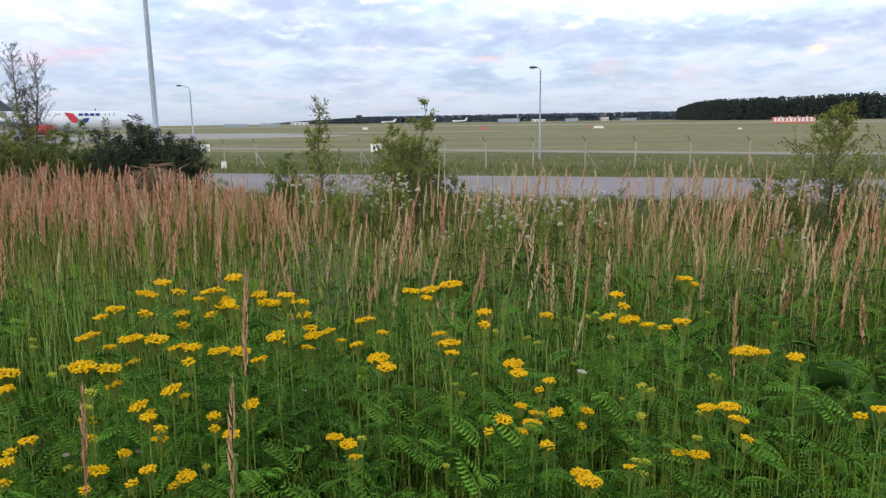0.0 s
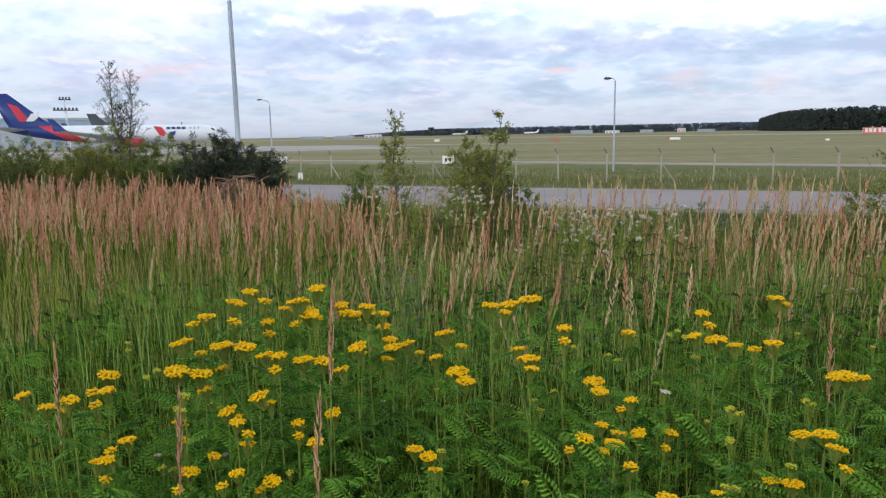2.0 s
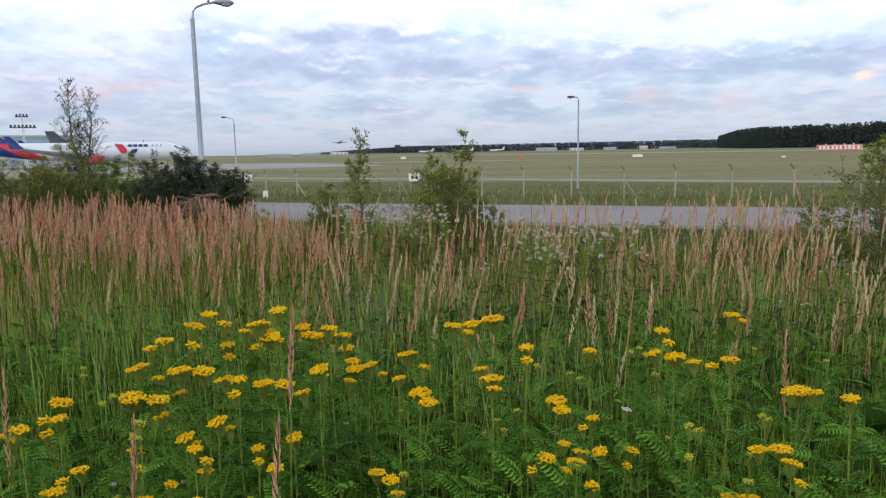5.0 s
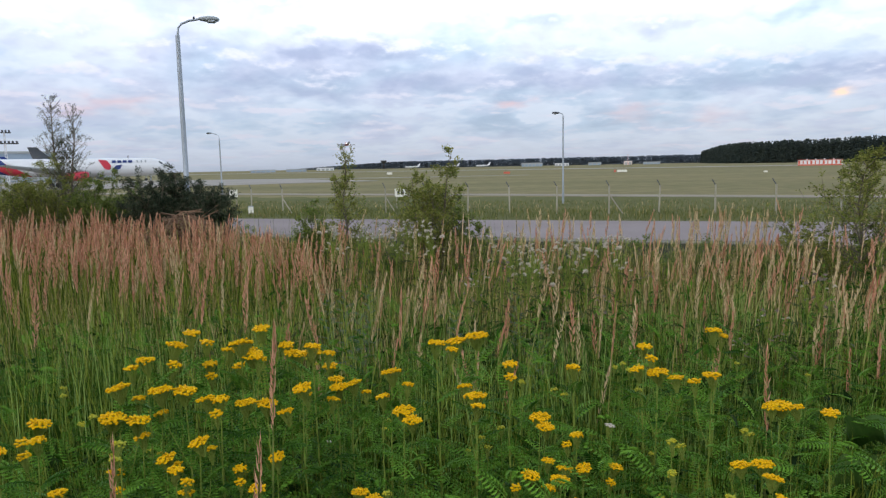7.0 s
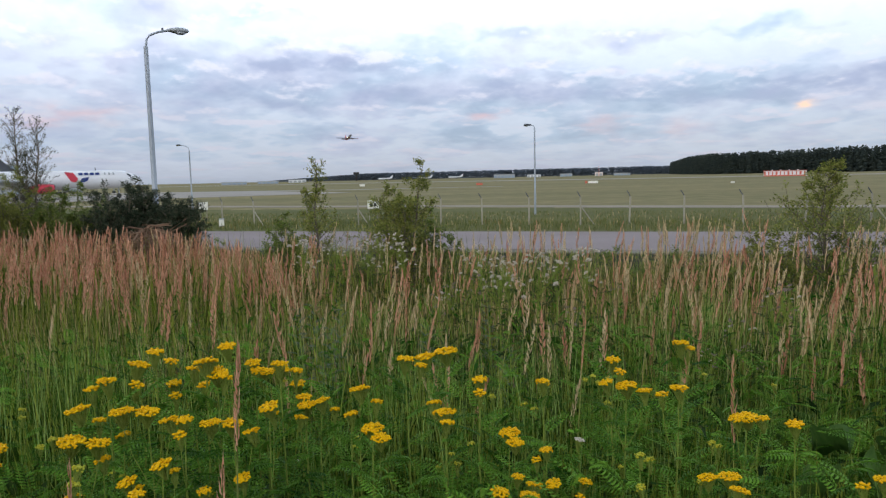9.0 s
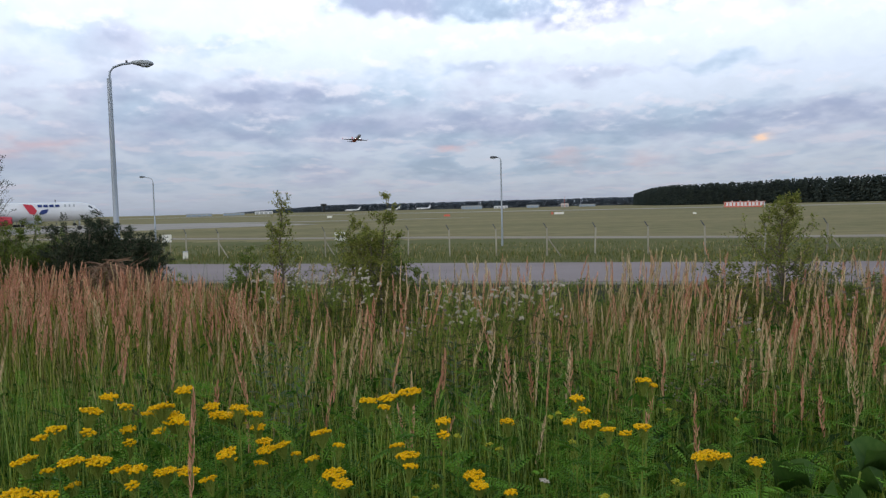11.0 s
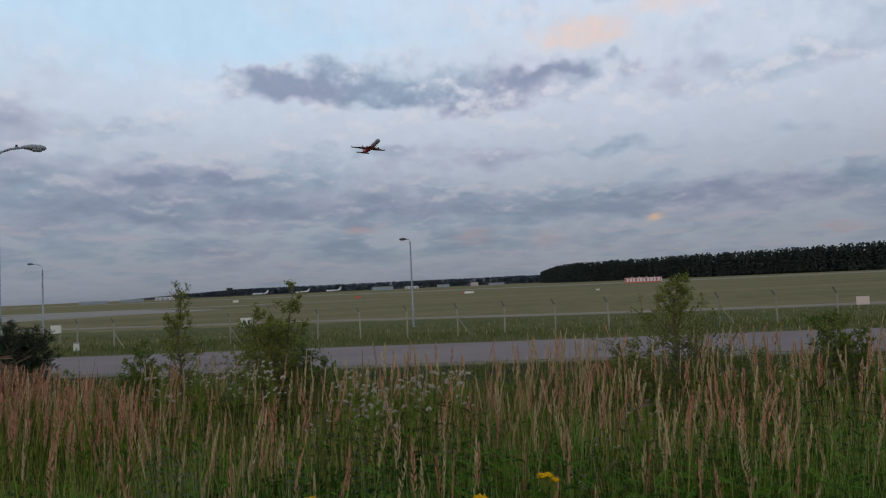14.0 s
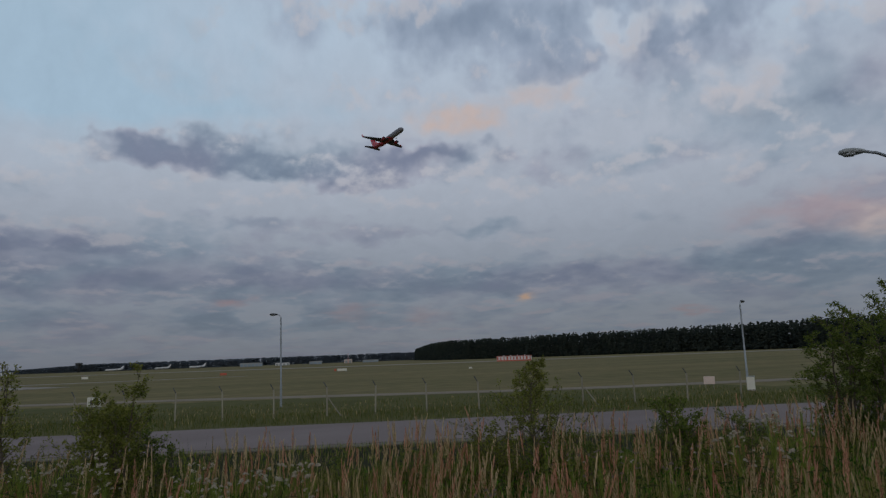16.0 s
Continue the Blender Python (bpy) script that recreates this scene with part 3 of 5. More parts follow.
# airliner that takes off towards the camera and passes to its right
departing = airliner("departing_airliner", "red-tailed airliner with a pale nose climbing after take-off", 28.0, 1.55, 27.8, 1.6, 10.2, M_DARKRED, M_DARKRED, M_NOSE, M_RED, M_DARKRED, M_BLACK, False, split=(0.32, 0.6))
for y in (-2.6, 2.6):
    # added tube that blocks the landing light's glow away from its axis
    tub = part("lamp_housing", lathe_x(bmesh.new(), [(-0.5, 0.26, 0), (0.45, 0.30, 0)], 12, (4.7, y, 2.35), cap=False), M_BLACK, departing, "short dark tube added in the wing root to hide the light off axis")
    bm = bmesh.new()
    bmesh.ops.create_circle(bm, cap_ends=True, segments=12, radius=0.26, matrix=Matrix.Translation((4.25, y, 2.35)) @ Matrix.Rotation(radians(90), 4, "Y"))
    part("landing_light", bm, M_LANDING, tub, "bright landing light")

# ---- airfield furniture ----


def street_lamp(x, y, top, arm, turn, thick, lean=0.0):
    """A pole with a curved arm; turn: the heading of the arm in degrees from +x."""
    z0 = ground_height(x, y) if y < 60 else 0.0
    lamp = thing("street_lamp", "grey steel street lamp with a curved arm", "street lamp", "street lamps along the road", pose(x, y, z0 - 0.05, 0, lean, turn))
    h = top - z0
    p = Pile()
    tube(p, [(0, 0, 0), (0, 0, h * 0.26)], [thick * 1.25, thick * 1.2], 12)
    tube(p, [(0, 0, h * 0.26), (0, 0, h * 0.265), (0, 0, h * 0.6), (0, 0, h)], [thick * 1.2, thick, thick * 0.92, thick * 0.78], 12)
    o = new("pole", p.mesh("pole", [M_GALV], True))
    o.parent = lamp
    p = Pile()
    tube(p, [(0, 0, h - 0.05), (0.03, 0, h + arm * 0.25), (arm * 0.16, 0, h + arm * 0.42), (arm * 0.45, 0, h + arm * 0.55), (arm * 0.8, 0, h + arm * 0.62)], [thick * 0.4] * 5, 8)
    o = new("arm", p.mesh("arm", [M_GALV], True))
    o.parent = lamp
    head = part("lamp_head", lathe_x(bmesh.new(), [(-0.28, 0.04, 0), (-0.2, 0.09, 0), (0, 0.15, 0), (0.2, 0.15, 0), (0.32, 0.09, 0), (0.36, 0.02, 0)], 14, (arm * 0.8 + 0.25, 0, h + arm * 0.64), squash=0.62), M_GREYPAINT if y < 30 else M_DARKMETAL, lamp)
    part("lens", lathe_x(bmesh.new(), [(-0.05, 0.03, 0), (0.02, 0.12, 0), (0.2, 0.12, 0), (0.28, 0.03, 0)], 12, (arm * 0.8 + 0.25, 0, h + arm * 0.64 - 0.06), squash=0.5), M_LENS, head, "clear lamp glass")
    return lamp, h, arm


LAMP, LAMP_H, LAMP_ARM = street_lamp(*polar(-22.0, 23.0), 7.2, 0.8, 21, 0.083)
part("clamp", box_bm(bmesh.new(), (LAMP_ARM * 0.62, 0, LAMP_H + LAMP_ARM * 0.64), (0.06, 0.05, 0.12), 0.01), M_BLACK, LAMP, "small dark photocell")
street_lamp(*polar(8.1, 54.3), 6.75, 0.35, 190, 0.066)
street_lamp(*polar(-19.4, 85), 6.8, 1.0, 195, 0.085)
street_lamp(*polar(44.5, 57), 6.4, 0.45, 30, 0.07)
street_lamp(*polar(55.8, 20), 7.45, 0.75, 150, 0.1)


def fence_post(x, y, strut, tilt):
    fp = thing("fence_post", "weathered fence post with a slanted top arm" + (" and a raking strut" if strut else ""), "fence post", "fence posts along the road", pose(x, y, 0, 0, tilt, 0))
    part("post", box_bm(bmesh.new(), (0, 0, 0.84), (0.085, 0.085, 1.72), 0.012), M_POST, fp)
    part("top_arm", box_bm(bmesh.new(), (-0.09, 0.06, 1.84), (0.05, 0.05, 0.42), 0.01, Matrix.Rotation(radians(-27), 4, "Y") @ Matrix.Rotation(radians(-15), 4, "X")), M_DARKMETAL, fp, "dark slanted steel arm")
    if strut:
        part("strut", box_bm(bmesh.new(), (0.40, -0.35, 0.52), (0.065, 0.065, 1.38), 0.01, Matrix.Rotation(radians(-33), 4, "Y") @ Matrix.Rotation(radians(-14), 4, "X")), M_POST, fp)


STRUTTED = (2, 4, 9, 14)
for i, az in enumerate((-21.5, -17.24, -14.8, -10.6, -6.5, -3.2, 0.3, 3.75, 7.6, 11.75, 15.6, 19.75, 24.0, 28.2, 32.3, 36.3, 40.2, 44.0)):
    k = math.tan(radians(az))
    y = 44.8 / (1 + 0.3 * k)
    fence_post(k * y, y, i in STRUTTED, random.uniform(-2.5, 2.5))


def field_sign(az, d, wide, high, up, m, marks, label):
    sg = thing("field_sign", label, "sign", "signs on the airfield", stand(az, d, -az))
    part("panel", box_bm(bmesh.new(), (0, 0, up + high / 2), (wide, 0.06, high), 0.015), m, sg)
    for s in (-1, 1):
        part("leg", box_bm(bmesh.new(), (s * wide * 0.35, 0.05, up / 2 + 0.05), (0.05, 0.05, up + 0.1), 0.008), M_POST, sg)
    for i in range(marks):
        part("marking", box_bm(bmesh.new(), ((i - (marks - 1) / 2) * wide * 0.36, -0.036, up + high * 0.48), (wide * 0.2, 0.012, high * 0.42)), M_BLACK, sg, "dark marking bar")


field_sign(-18.6, 60, 0.72, 0.62, 0.85, M_SIGN, 0, "plain white sign board on two short legs")
field_sign(-5.25, 52, 0.85, 0.62, 0.85, M_SIGN, 2, "cream sign board with two dark markings")
field_sign(41.8, 60, 0.85, 0.62, 0.35, M_SIGNPINK, 0, "faded pinkish sign board in the field")
field_sign(-6.1, 290, 2.2, 0.9, 0.2, M_SIGN, 0, "white marker board far out on the grass")
field_sign(23.2, 190, 0.9, 0.4, 0.1, M_SIGN, 0, "small white marker low in the grass")
field_sign(3.55, 250, 2.2, 0.7, 0.1, M_ORANGE, 0, "orange marker board far out on the grass")


def cabinet(az, d, w, h, label):
    c = thing("equipment_cabinet", label, "cabinet", "", stand(az, d, -az))
    part("housing", box_bm(bmesh.new(), (0, 0, h / 2 + 0.05), (w, w * 0.7, h), 0.03), M_SIGN, c)
    part("roof", box_bm(bmesh.new(), (0, 0, h + 0.08), (w * 1.12, w * 0.8, 0.06), 0.015), M_GREYPAINT, c)
    part("plinth", box_bm(bmesh.new(), (0, 0, 0.04), (w * 1.1, w * 0.8, 0.1), 0.01), M_CONCRETE, c)


cabinet(-17.3, 50, 0.34, 0.46, "small pale equipment cabinet by the fence")
cabinet(44.7, 56.4, 0.55, 0.95, "white equipment cabinet at the foot of a lamp")


def checkered_house(az, d):
    h = thing("equipment_house", "low red and white checkered equipment house", "building", "", stand(az, d, -az - 6))
    part("wall", box_bm(bmesh.new(), (0, 0, 1.35), (19.6, 4, 2.7), 0.05), M_WHITE, h)
    part("roof", box_bm(bmesh.new(), (0, 0, 2.82), (20.2, 4.6, 0.22), 0.04), M_ORANGE, h)
    part("skirt", box_bm(bmesh.new(), (0, -2.05, 0.3), (19.6, 0.12, 0.6), 0.02), M_ORANGE, h)
    for i in range(11):
        part("panel", box_bm(bmesh.new(), (-9.2 + 1.84 * i, -2.06, 1.6), (0.5 if i % 3 else 0.9, 0.12, 1.7), 0.02), M_ORANGE, h, "red painted wall panel")
    for i in range(4):
        part("vent", box_bm(bmesh.new(), (-6 + 4 * i, 0, 3.15), (0.7, 0.7, 0.45), 0.05), M_WHITE, h)


checkered_house(26.75, 400)


field_sign(12.75, 236, 3.2, 0.75, 0.15, M_SIGN, 0, "low white taxiway board out on the grass")
field_sign(12.2, 236.5, 0.7, 0.75, 0.15, M_ORANGE, 0, "small orange board beside a low white one")


def hall(az, d, w, deep, h, m, turn, label, bays):
    b = thing("airport_building", label, "building", "distant airport buildings", stand(az, d, -az + turn))
    part("wall", box_bm(bmesh.new(), (0, 0, h / 2), (w, deep, h), 0.1), m, b)
    part("roof", box_bm(bmesh.new(), (0, 0, h + h * 0.04), (w * 1.02, deep * 1.02, h * 0.08), 0.05), M_GREYPAINT, b)
    for i in range(bays):
        part("bay_door", box_bm(bmesh.new(), (-w / 2 + w * (i + 0.5) / bays, -deep / 2 - 0.1, h * 0.38), (w / bays * 0.7, 0.3, h * 0.7), 0.05), M_GREYPAINT if m is not M_GREYPAINT else M_HANGAR, b)


hall(-34.5, 360, 44, 30, 12.0, M_HANGAR, 0, "large blue-grey hangar behind the parked airliner", 4)
hall(-16.2, 900, 30, 18, 3.2, M_GREYPAINT, 0, "long low grey shed across the field", 5)
hall(-13.6, 1000, 28, 18, 3.4, M_GREYPAINT, 0, "long low pale shed across the field", 5)
hall(-11.3, 1250, 30, 16, 5.0, M_WHITE, 0, "low white terminal wing across the field", 4)
hall(5.6, 1350, 40, 20, 6.5, M_GREYPAINT, 0, "low pale depot before the wood", 6)
hall(8.0, 1350, 26, 18, 5.0, M_WHITE, 0, "low white depot before the wood", 4)
hall(10.6, 1400, 24, 18, 5.5, M_GREYPAINT, 0, "small grey depot before the wood", 3)
hall(13.2, 1300, 14, 12, 6.5, M_SIGNPINK, 0, "small reddish depot before the wood", 2)
hall(15.0, 1350, 30, 18, 4.5, M_GREYPAINT, 0, "low grey depot before the wood", 5)


def mast(az, d, h, m, heads, label, name="floodlight_mast"):
    t = thing(name, label, "mast", "", stand(az, d, -az))
    p = Pile()
    w = h * 0.022
    for sx, sy in ((1, 1), (1, -1), (-1, -1), (-1, 1)):
        tube(p, [(sx * w, sy * w, 0), (sx * w * 0.5, sy * w * 0.5, h)], [h * 0.005 + 0.03] * 2, 4)
    for k in range(9):
        z0, z1 = h * k / 9, h * (k + 1) / 9
        q0, q1 = w * (1 - 0.5 * k / 9), w * (1 - 0.5 * (k + 1) / 9)
        for sx, sy, ex, ey in ((-1, -1, 1, -1), (1, 1, -1, 1), (1, -1, 1, 1), (-1, 1, -1, -1)):
            tube(p, [(sx * q0, sy * q0, z0), (ex * q1, ey * q1, z1)], [h * 0.003 + 0.02] * 2, 3)
    o = new("lattice", p.mesh("lattice", [m]))
    o.parent = t
    for z, n, wide in heads:
        part("crossbar", box_bm(bmesh.new(), (0, 0, z), (wide, 0.35, 0.3), 0.03), M_DARKMETAL, t)
        for i in range(n):
            part("floodlight", box_bm(bmesh.new(), (-wide / 2 + wide * (i + 0.5) / n, -0.2, z + 0.4), (wide / n * 0.6, 0.5, 0.7), 0.06), M_DARKMETAL, t)
    return t


mast(-33.75, 230, 15.2, M_WHITE, [(11.8, 7, 6.6), (14.8, 4, 3.2)], "white lattice floodlight mast behind the parked airliner")
mast(-26.0, 330, 10.5, M_DARKMETAL, [], "thin dark antenna mast", "antenna_mast")
mast(13.2, 1100, 16, M_ORANGE, [], "red and white antenna mast before the wood", "antenna_mast")

ct = thing("control_tower", "dark mushroom-shaped control tower over the wood", "tower", "", stand(-6.55, 2100, 0))
part("shaft", lathe_x(bmesh.new(), [(0, 3.2, 0), (17, 2.8, 0), (19, 3.6, 0)], 12), M_DARKMETAL, ct).matrix_basis = pose(0, 0, 0, 0, -90, 0)
part("cab", lathe_x(bmesh.new(), [(18, 4.0, 0), (20, 8.0, 0), (24.5, 9.6, 0), (25, 7.5, 0)], 14), M_BLACK, ct, "dark glazed control room").matrix_basis = pose(0, 0, 0, 0, -90, 0)
part("roof", lathe_x(bmesh.new(), [(25, 7.5, 0), (26, 2.0, 0)], 14), M_GREYPAINT, ct).matrix_basis = pose(0, 0, 0, 0, -90, 0)

# tail fin of another airliner behind the parked one
tail = airliner("parked_airliner", "dark-tailed airliner parked beyond the white one", 40.0, 1.9, 34.0, 1.8, 12.2, M_GREYPAINT, M_WHITE, M_WHITE, M_DARKMETAL, M_GREYPAINT, M_GREYPAINT, True)
tail.matrix_basis = stand(-28.1, 275, 38)

# ---- woods ----


def pine_template(rng, h, boughs):
    """A rough conifer: bare trunk below, ragged tiers of boughs above."""
    p = Pile()
    tube(p, [(0, 0, 0), (0, 0, h * 0.9)], [h * 0.014, h * 0.004], 4)
    for _ in range(boughs):
        s = rng.uniform(0.03, 1.0) ** 0.85
        r = h * 0.15 * (1.03 - s) ** 0.85 * rng.uniform(0.5, 1.1) + 0.15
        a = rng.uniform(0, 2 * np.pi)
        z = h * s
        c = np.array([np.cos(a) * r * 0.55, np.sin(a) * r * 0.55, z])
        u = np.array([np.cos(a), np.sin(a), -0.25]) * r * 0.7
        w = np.array([-np.sin(a), np.cos(a), 0]) * r * 0.5
        t = np.array([0, 0, h * 0.035 * rng.uniform(0.7, 1.6)])
        p.add([c - u, c + w, c + u, c - w, c + t, c - t * 0.6], [(0, 1, 4), (1, 2, 4), (2, 3, 4), (3, 0, 4), (1, 0, 5), (2, 1, 5), (3, 2, 5), (0, 3, 5)])
    return np.concatenate(p.v), np.concatenate(p.f)


def wood(name, corners, depth, count, low, high, m, label, seed, boughs=26, broad=1.0, taper=0.0):
    """A stand of conifers along an edge line."""
    rng = np.random.default_rng(seed)
    p = Pile()
    pts = np.array(corners, float)
    for k in range(5):
        v, f = pine_template(rng, 1.0, boughs)
        n = count // 5
        s = rng.uniform(0, len(pts) - 1.001, n)
        i = s.astype(int)
        base = pts[i] + (pts[i + 1] - pts[i]) * (s - i)[:, None]
        out = base / np.linalg.norm(base, axis=1)[:, None]
        base = base + out * (depth * rng.uniform(0, 1, n) ** 1.5)[:, None]
        h = rng.uniform(low, high, n) * (1 - taper * np.clip(1 - s / 2.5, 0, 1))
        a = rng.uniform(0, 6.28, n)
        mats = np.zeros((n, 4, 4))
        wide = h * rng.uniform(0.6, 1.0, n) * broad
        mats[:, 0, 0], mats[:, 0, 1], mats[:, 1, 0], mats[:, 1, 1] = np.cos(a) * wide, -np.sin(a) * wide, np.sin(a) * wide, np.cos(a) * wide
        mats[:, 2, 2], mats[:, :2, 3] = h, base
        p.repeat(v, f, mats)
    tagged(new(name, p.mesh(name, [m])), label, "wood", kind="stuff")


wood("pine_wood", [polar(18.7, 1700), polar(19.4, 1250), polar(20.6, 1000), polar(22, 930), polar(26, 860), polar(32, 800), polar(40, 740), polar(48, 690), polar(58, 660), polar(70, 640)], 80, 4200, 17, 26.0, M_NEEDLE, "dark pine wood along the edge of the airfield", 3, 20, 0.72)
wood("hazed_far_wood", [polar(-13.6, 4300), polar(-11.5, 3300), polar(-8, 2700), polar(-4, 2400), polar(4, 2300), polar(12, 2200), polar(21, 2100)], 150, 2400, 19, 25, M_HAZEWOOD, "wood on the horizon, bluish with haze put into its colour", 4, 14, 1.9, 0.75)
wood("hazed_far_wood", [polar(-60, 1500), polar(-48, 1600), polar(-40, 1700), polar(-30, 2300)], 100, 400, 12, 18, M_HAZEWOOD, "wood on the horizon, bluish with haze put into its colour", 5, 14)

# ---- shrubs and saplings ----
LEAF_V = np.array([(0, 0, 0), (0.45, -0.26, 0.06), (1, 0, -0.08), (0.45, 0.26, 0.06)], float)
LEAF_F = np.array([(0, 1, 2), (0, 2, 3)])


def scatter(rng, points, size, upright=0.3, narrow=1.0):
    """Matrices that set a unit leaf at each point, turned at random."""
    n = len(points)
    a, t, r = rng.uniform(0, 6.283, n), rng.normal(upright, 0.5, n), rng.uniform(0, 6.283, n)
    x = np.stack([np.cos(a) * np.cos(t), np.sin(a) * np.cos(t), np.sin(t)], 1)
    u = np.stack([-np.sin(a), np.cos(a), 0 * a], 1)
    w = np.cross(x, u)
    y = u * np.cos(r * 0.35)[:, None] + w * np.sin(r * 0.35)[:, None]
    z = np.cross(x, y)
    s = size * rng.uniform(0.65, 1.25, n)
    m = np.zeros((n, 4, 4))
    m[:, :3, 0], m[:, :3, 1], m[:, :3, 2] = x * s[:, None], y * (s * narrow)[:, None], z * s[:, None]
    m[:, :3, 3] = points
    return m


def sapling(name, label, category, x, y, height, spread, stems, branches, leaves, size, m_leaf, seed, narrow=1.0, low=0.15, shape=0.8, lift=0.55, bare=0.0, group=""):
    """A young tree or shrub: tapered stems, limbs and twigs, and leaves along them."""
    rng = np.random.default_rng(seed)
    z0 = ground_height(x, y) - 0.06
    t = thing(name, label, category, group, pose(x, y, z0))
    wood_pile, spots = Pile(), []
    for k in range(stems):
        a = rng.uniform(0, 6.283)
        foot = Vector((math.cos(a), math.sin(a), 0)) * (0.0 if stems == 1 else spread * 0.12)
        top = Vector((math.cos(a), math.sin(a), 0)) * (spread * (0.04 if stems == 1 else rng.uniform(0.12, 0.5)))
        h = height * (1.0 if k == 0 else rng.uniform(0.62, 0.97))
        line = []
        for i in range(7):
            s = i / 6
            line.append(foot + (top - foot) * s ** 1.4 + Vector((rng.normal(0, 0.012), rng.normal(0, 0.012), 0)) * height * (s > 0) + Vector((0, 0, h * s)))
        r0 = 0.011 * h + 0.004
        tube(wood_pile, line, [r0 * (1 - 0.9 * i / 6) for i in range(7)], 6)
        for b in range(branches):
            s = low + (0.97 - low) * (b + rng.uniform(0, 1)) / branches
            i = min(5, int(s * 6))
            p0 = line[i].lerp(line[i + 1], s * 6 - i)
            az = b * 2.4 + rng.uniform(-0.5, 0.5)
            reach = spread * (1.06 - s) ** shape * rng.uniform(0.6, 1.15) * (0.75 if stems > 1 else 1) + 0.05
            up = lift + rng.uniform(-0.25, 0.3)
            d = Vector((math.cos(az) * math.cos(up), math.sin(az) * math.cos(up), math.sin(up)))
            pts = [p0 + d * reach * q + Vector((0, 0, 0.12 * reach * q * q)) + Vector(rng.normal(0, 0.02, 3)) * reach * (q > 0) for q in (0, 0.35, 0.7, 1.0)]
            tube(wood_pile, pts, [r0 * (1 - s) * 0.5 + 0.003, 0.004, 0.003, 0.0015], 4)
            twigs = [pts]
            for _ in range(3):
                q = rng.uniform(0.25, 0.95)
                o = pts[0].lerp(pts[3], q)
                e = o + (d * 0.5 + Vector(rng.normal(0, 0.6, 3))).normalized() * reach * rng.uniform(0.25, 0.5)
                tw = [o, o.lerp(e, 0.5) + Vector((0, 0, 0.02)), e]
                tube(wood_pile, tw, [0.003, 0.002, 0.001], 3)
                twigs.append(tw)
            keep = 1.0 if s < 1 - bare else 0.3
            for tw in twigs:
                for _ in range(max(1, int(leaves * keep / (branches * stems * 4)))):
                    q = rng.uniform(0.16, 1.0) * (len(tw) - 1)
                    j = min(len(tw) - 2, int(q))
                    spots.append(tw[j].lerp(tw[j + 1], q - j) + Vector(rng.normal(0, 0.016, 3)))
    o = new("trunk", wood_pile.mesh("trunk", [M_BARK]))
    o.parent = t
    crown = Pile()
    crown.repeat(LEAF_V, LEAF_F, scatter(rng, np.array([tuple(q) for q in spots]), size, 0.35, narrow))
    o = new("crown", crown.mesh("crown", [m_leaf]))
    o.parent = t
    return t


sapling("young_birch", "slim young birch with a thin bare top", "young tree", *polar(-9.8, 8.6), 1.95, 0.5, 1, 36, 4600, 0.03, M_LEAFY, 11, low=0.2, shape=0.75, lift=0.75, bare=0.22, group="saplings")
sapling("young_birch", "low leafy young birch beside a taller one", "young tree", *polar(-12.8, 8.8), 1.3, 0.46, 5, 14, 6500, 0.028, M_LEAF, 12, low=0.1, lift=0.8, group="saplings")
sapling("young_birch", "low leafy young birch under a slim one", "young tree", *polar(-10.9, 8.9), 0.95, 0.4, 4, 12, 3600, 0.028, M_LEAF, 19, low=0.08, lift=0.7, group="saplings")
sapling("young_birch", "broad leafy young birch on the meadow bank", "young tree", *polar(-2.9, 8.4), 1.84, 0.9, 6, 20, 15500, 0.031, M_LEAFY, 13, low=0.08, shape=0.8, lift=0.72, group="saplings")
sapling("young_birch", "bushy young birch with dense low branches", "young tree", *polar(-0.6, 8.9), 1.38, 0.75, 5, 16, 8000, 0.031, M_LEAF, 23, low=0.05, shape=0.6, lift=0.8, group="saplings")
sapling("young_birch", "conical young birch with yellow-green leaves", "young tree", *polar(29.4, 8.8), 1.74, 1.2, 1, 64, 7500, 0.03, M_LEAFY, 14, low=0.02, shape=1.25, lift=0.6, group="saplings")
sapling("young_birch", "short spreading young birch with arching twigs", "young tree", *polar(26.3, 8.6), 1.0, 0.75, 3, 16, 3000, 0.034, M_LEAFY, 15, low=0.2, lift=0.3, group="saplings")
sapling("young_birch", "low bushy young birch with yellow-green leaves", "young tree", *polar(31.0, 8.9), 0.95, 0.6, 4, 14, 5000, 0.03, M_LEAF, 20, low=0.05, lift=0.5, group="saplings")
sapling("young_birch", "compact young birch with dark green leaves", "young tree", *polar(40.3, 8.6), 1.3, 0.65, 5, 16, 8500, 0.032, M_LEAF, 16, low=0.05, shape=0.6, lift=0.8, group="saplings")
sapling("young_birch", "low young birch with sparse leaves", "young tree", *polar(3.6, 8.0), 0.78, 0.34, 3, 10, 900, 0.04, M_LEAF, 17, low=0.1, group="saplings")
sapling("birch", "tall slender birch with a wispy crown", "tree", *polar(-30.4, 14.0), 3.05, 0.95, 3, 46, 9000, 0.022, M_LEAFDARK, 18, low=0.3, shape=0.65, lift=0.85)
SHRUB = "yellow-green willow shrub behind the reed grass"
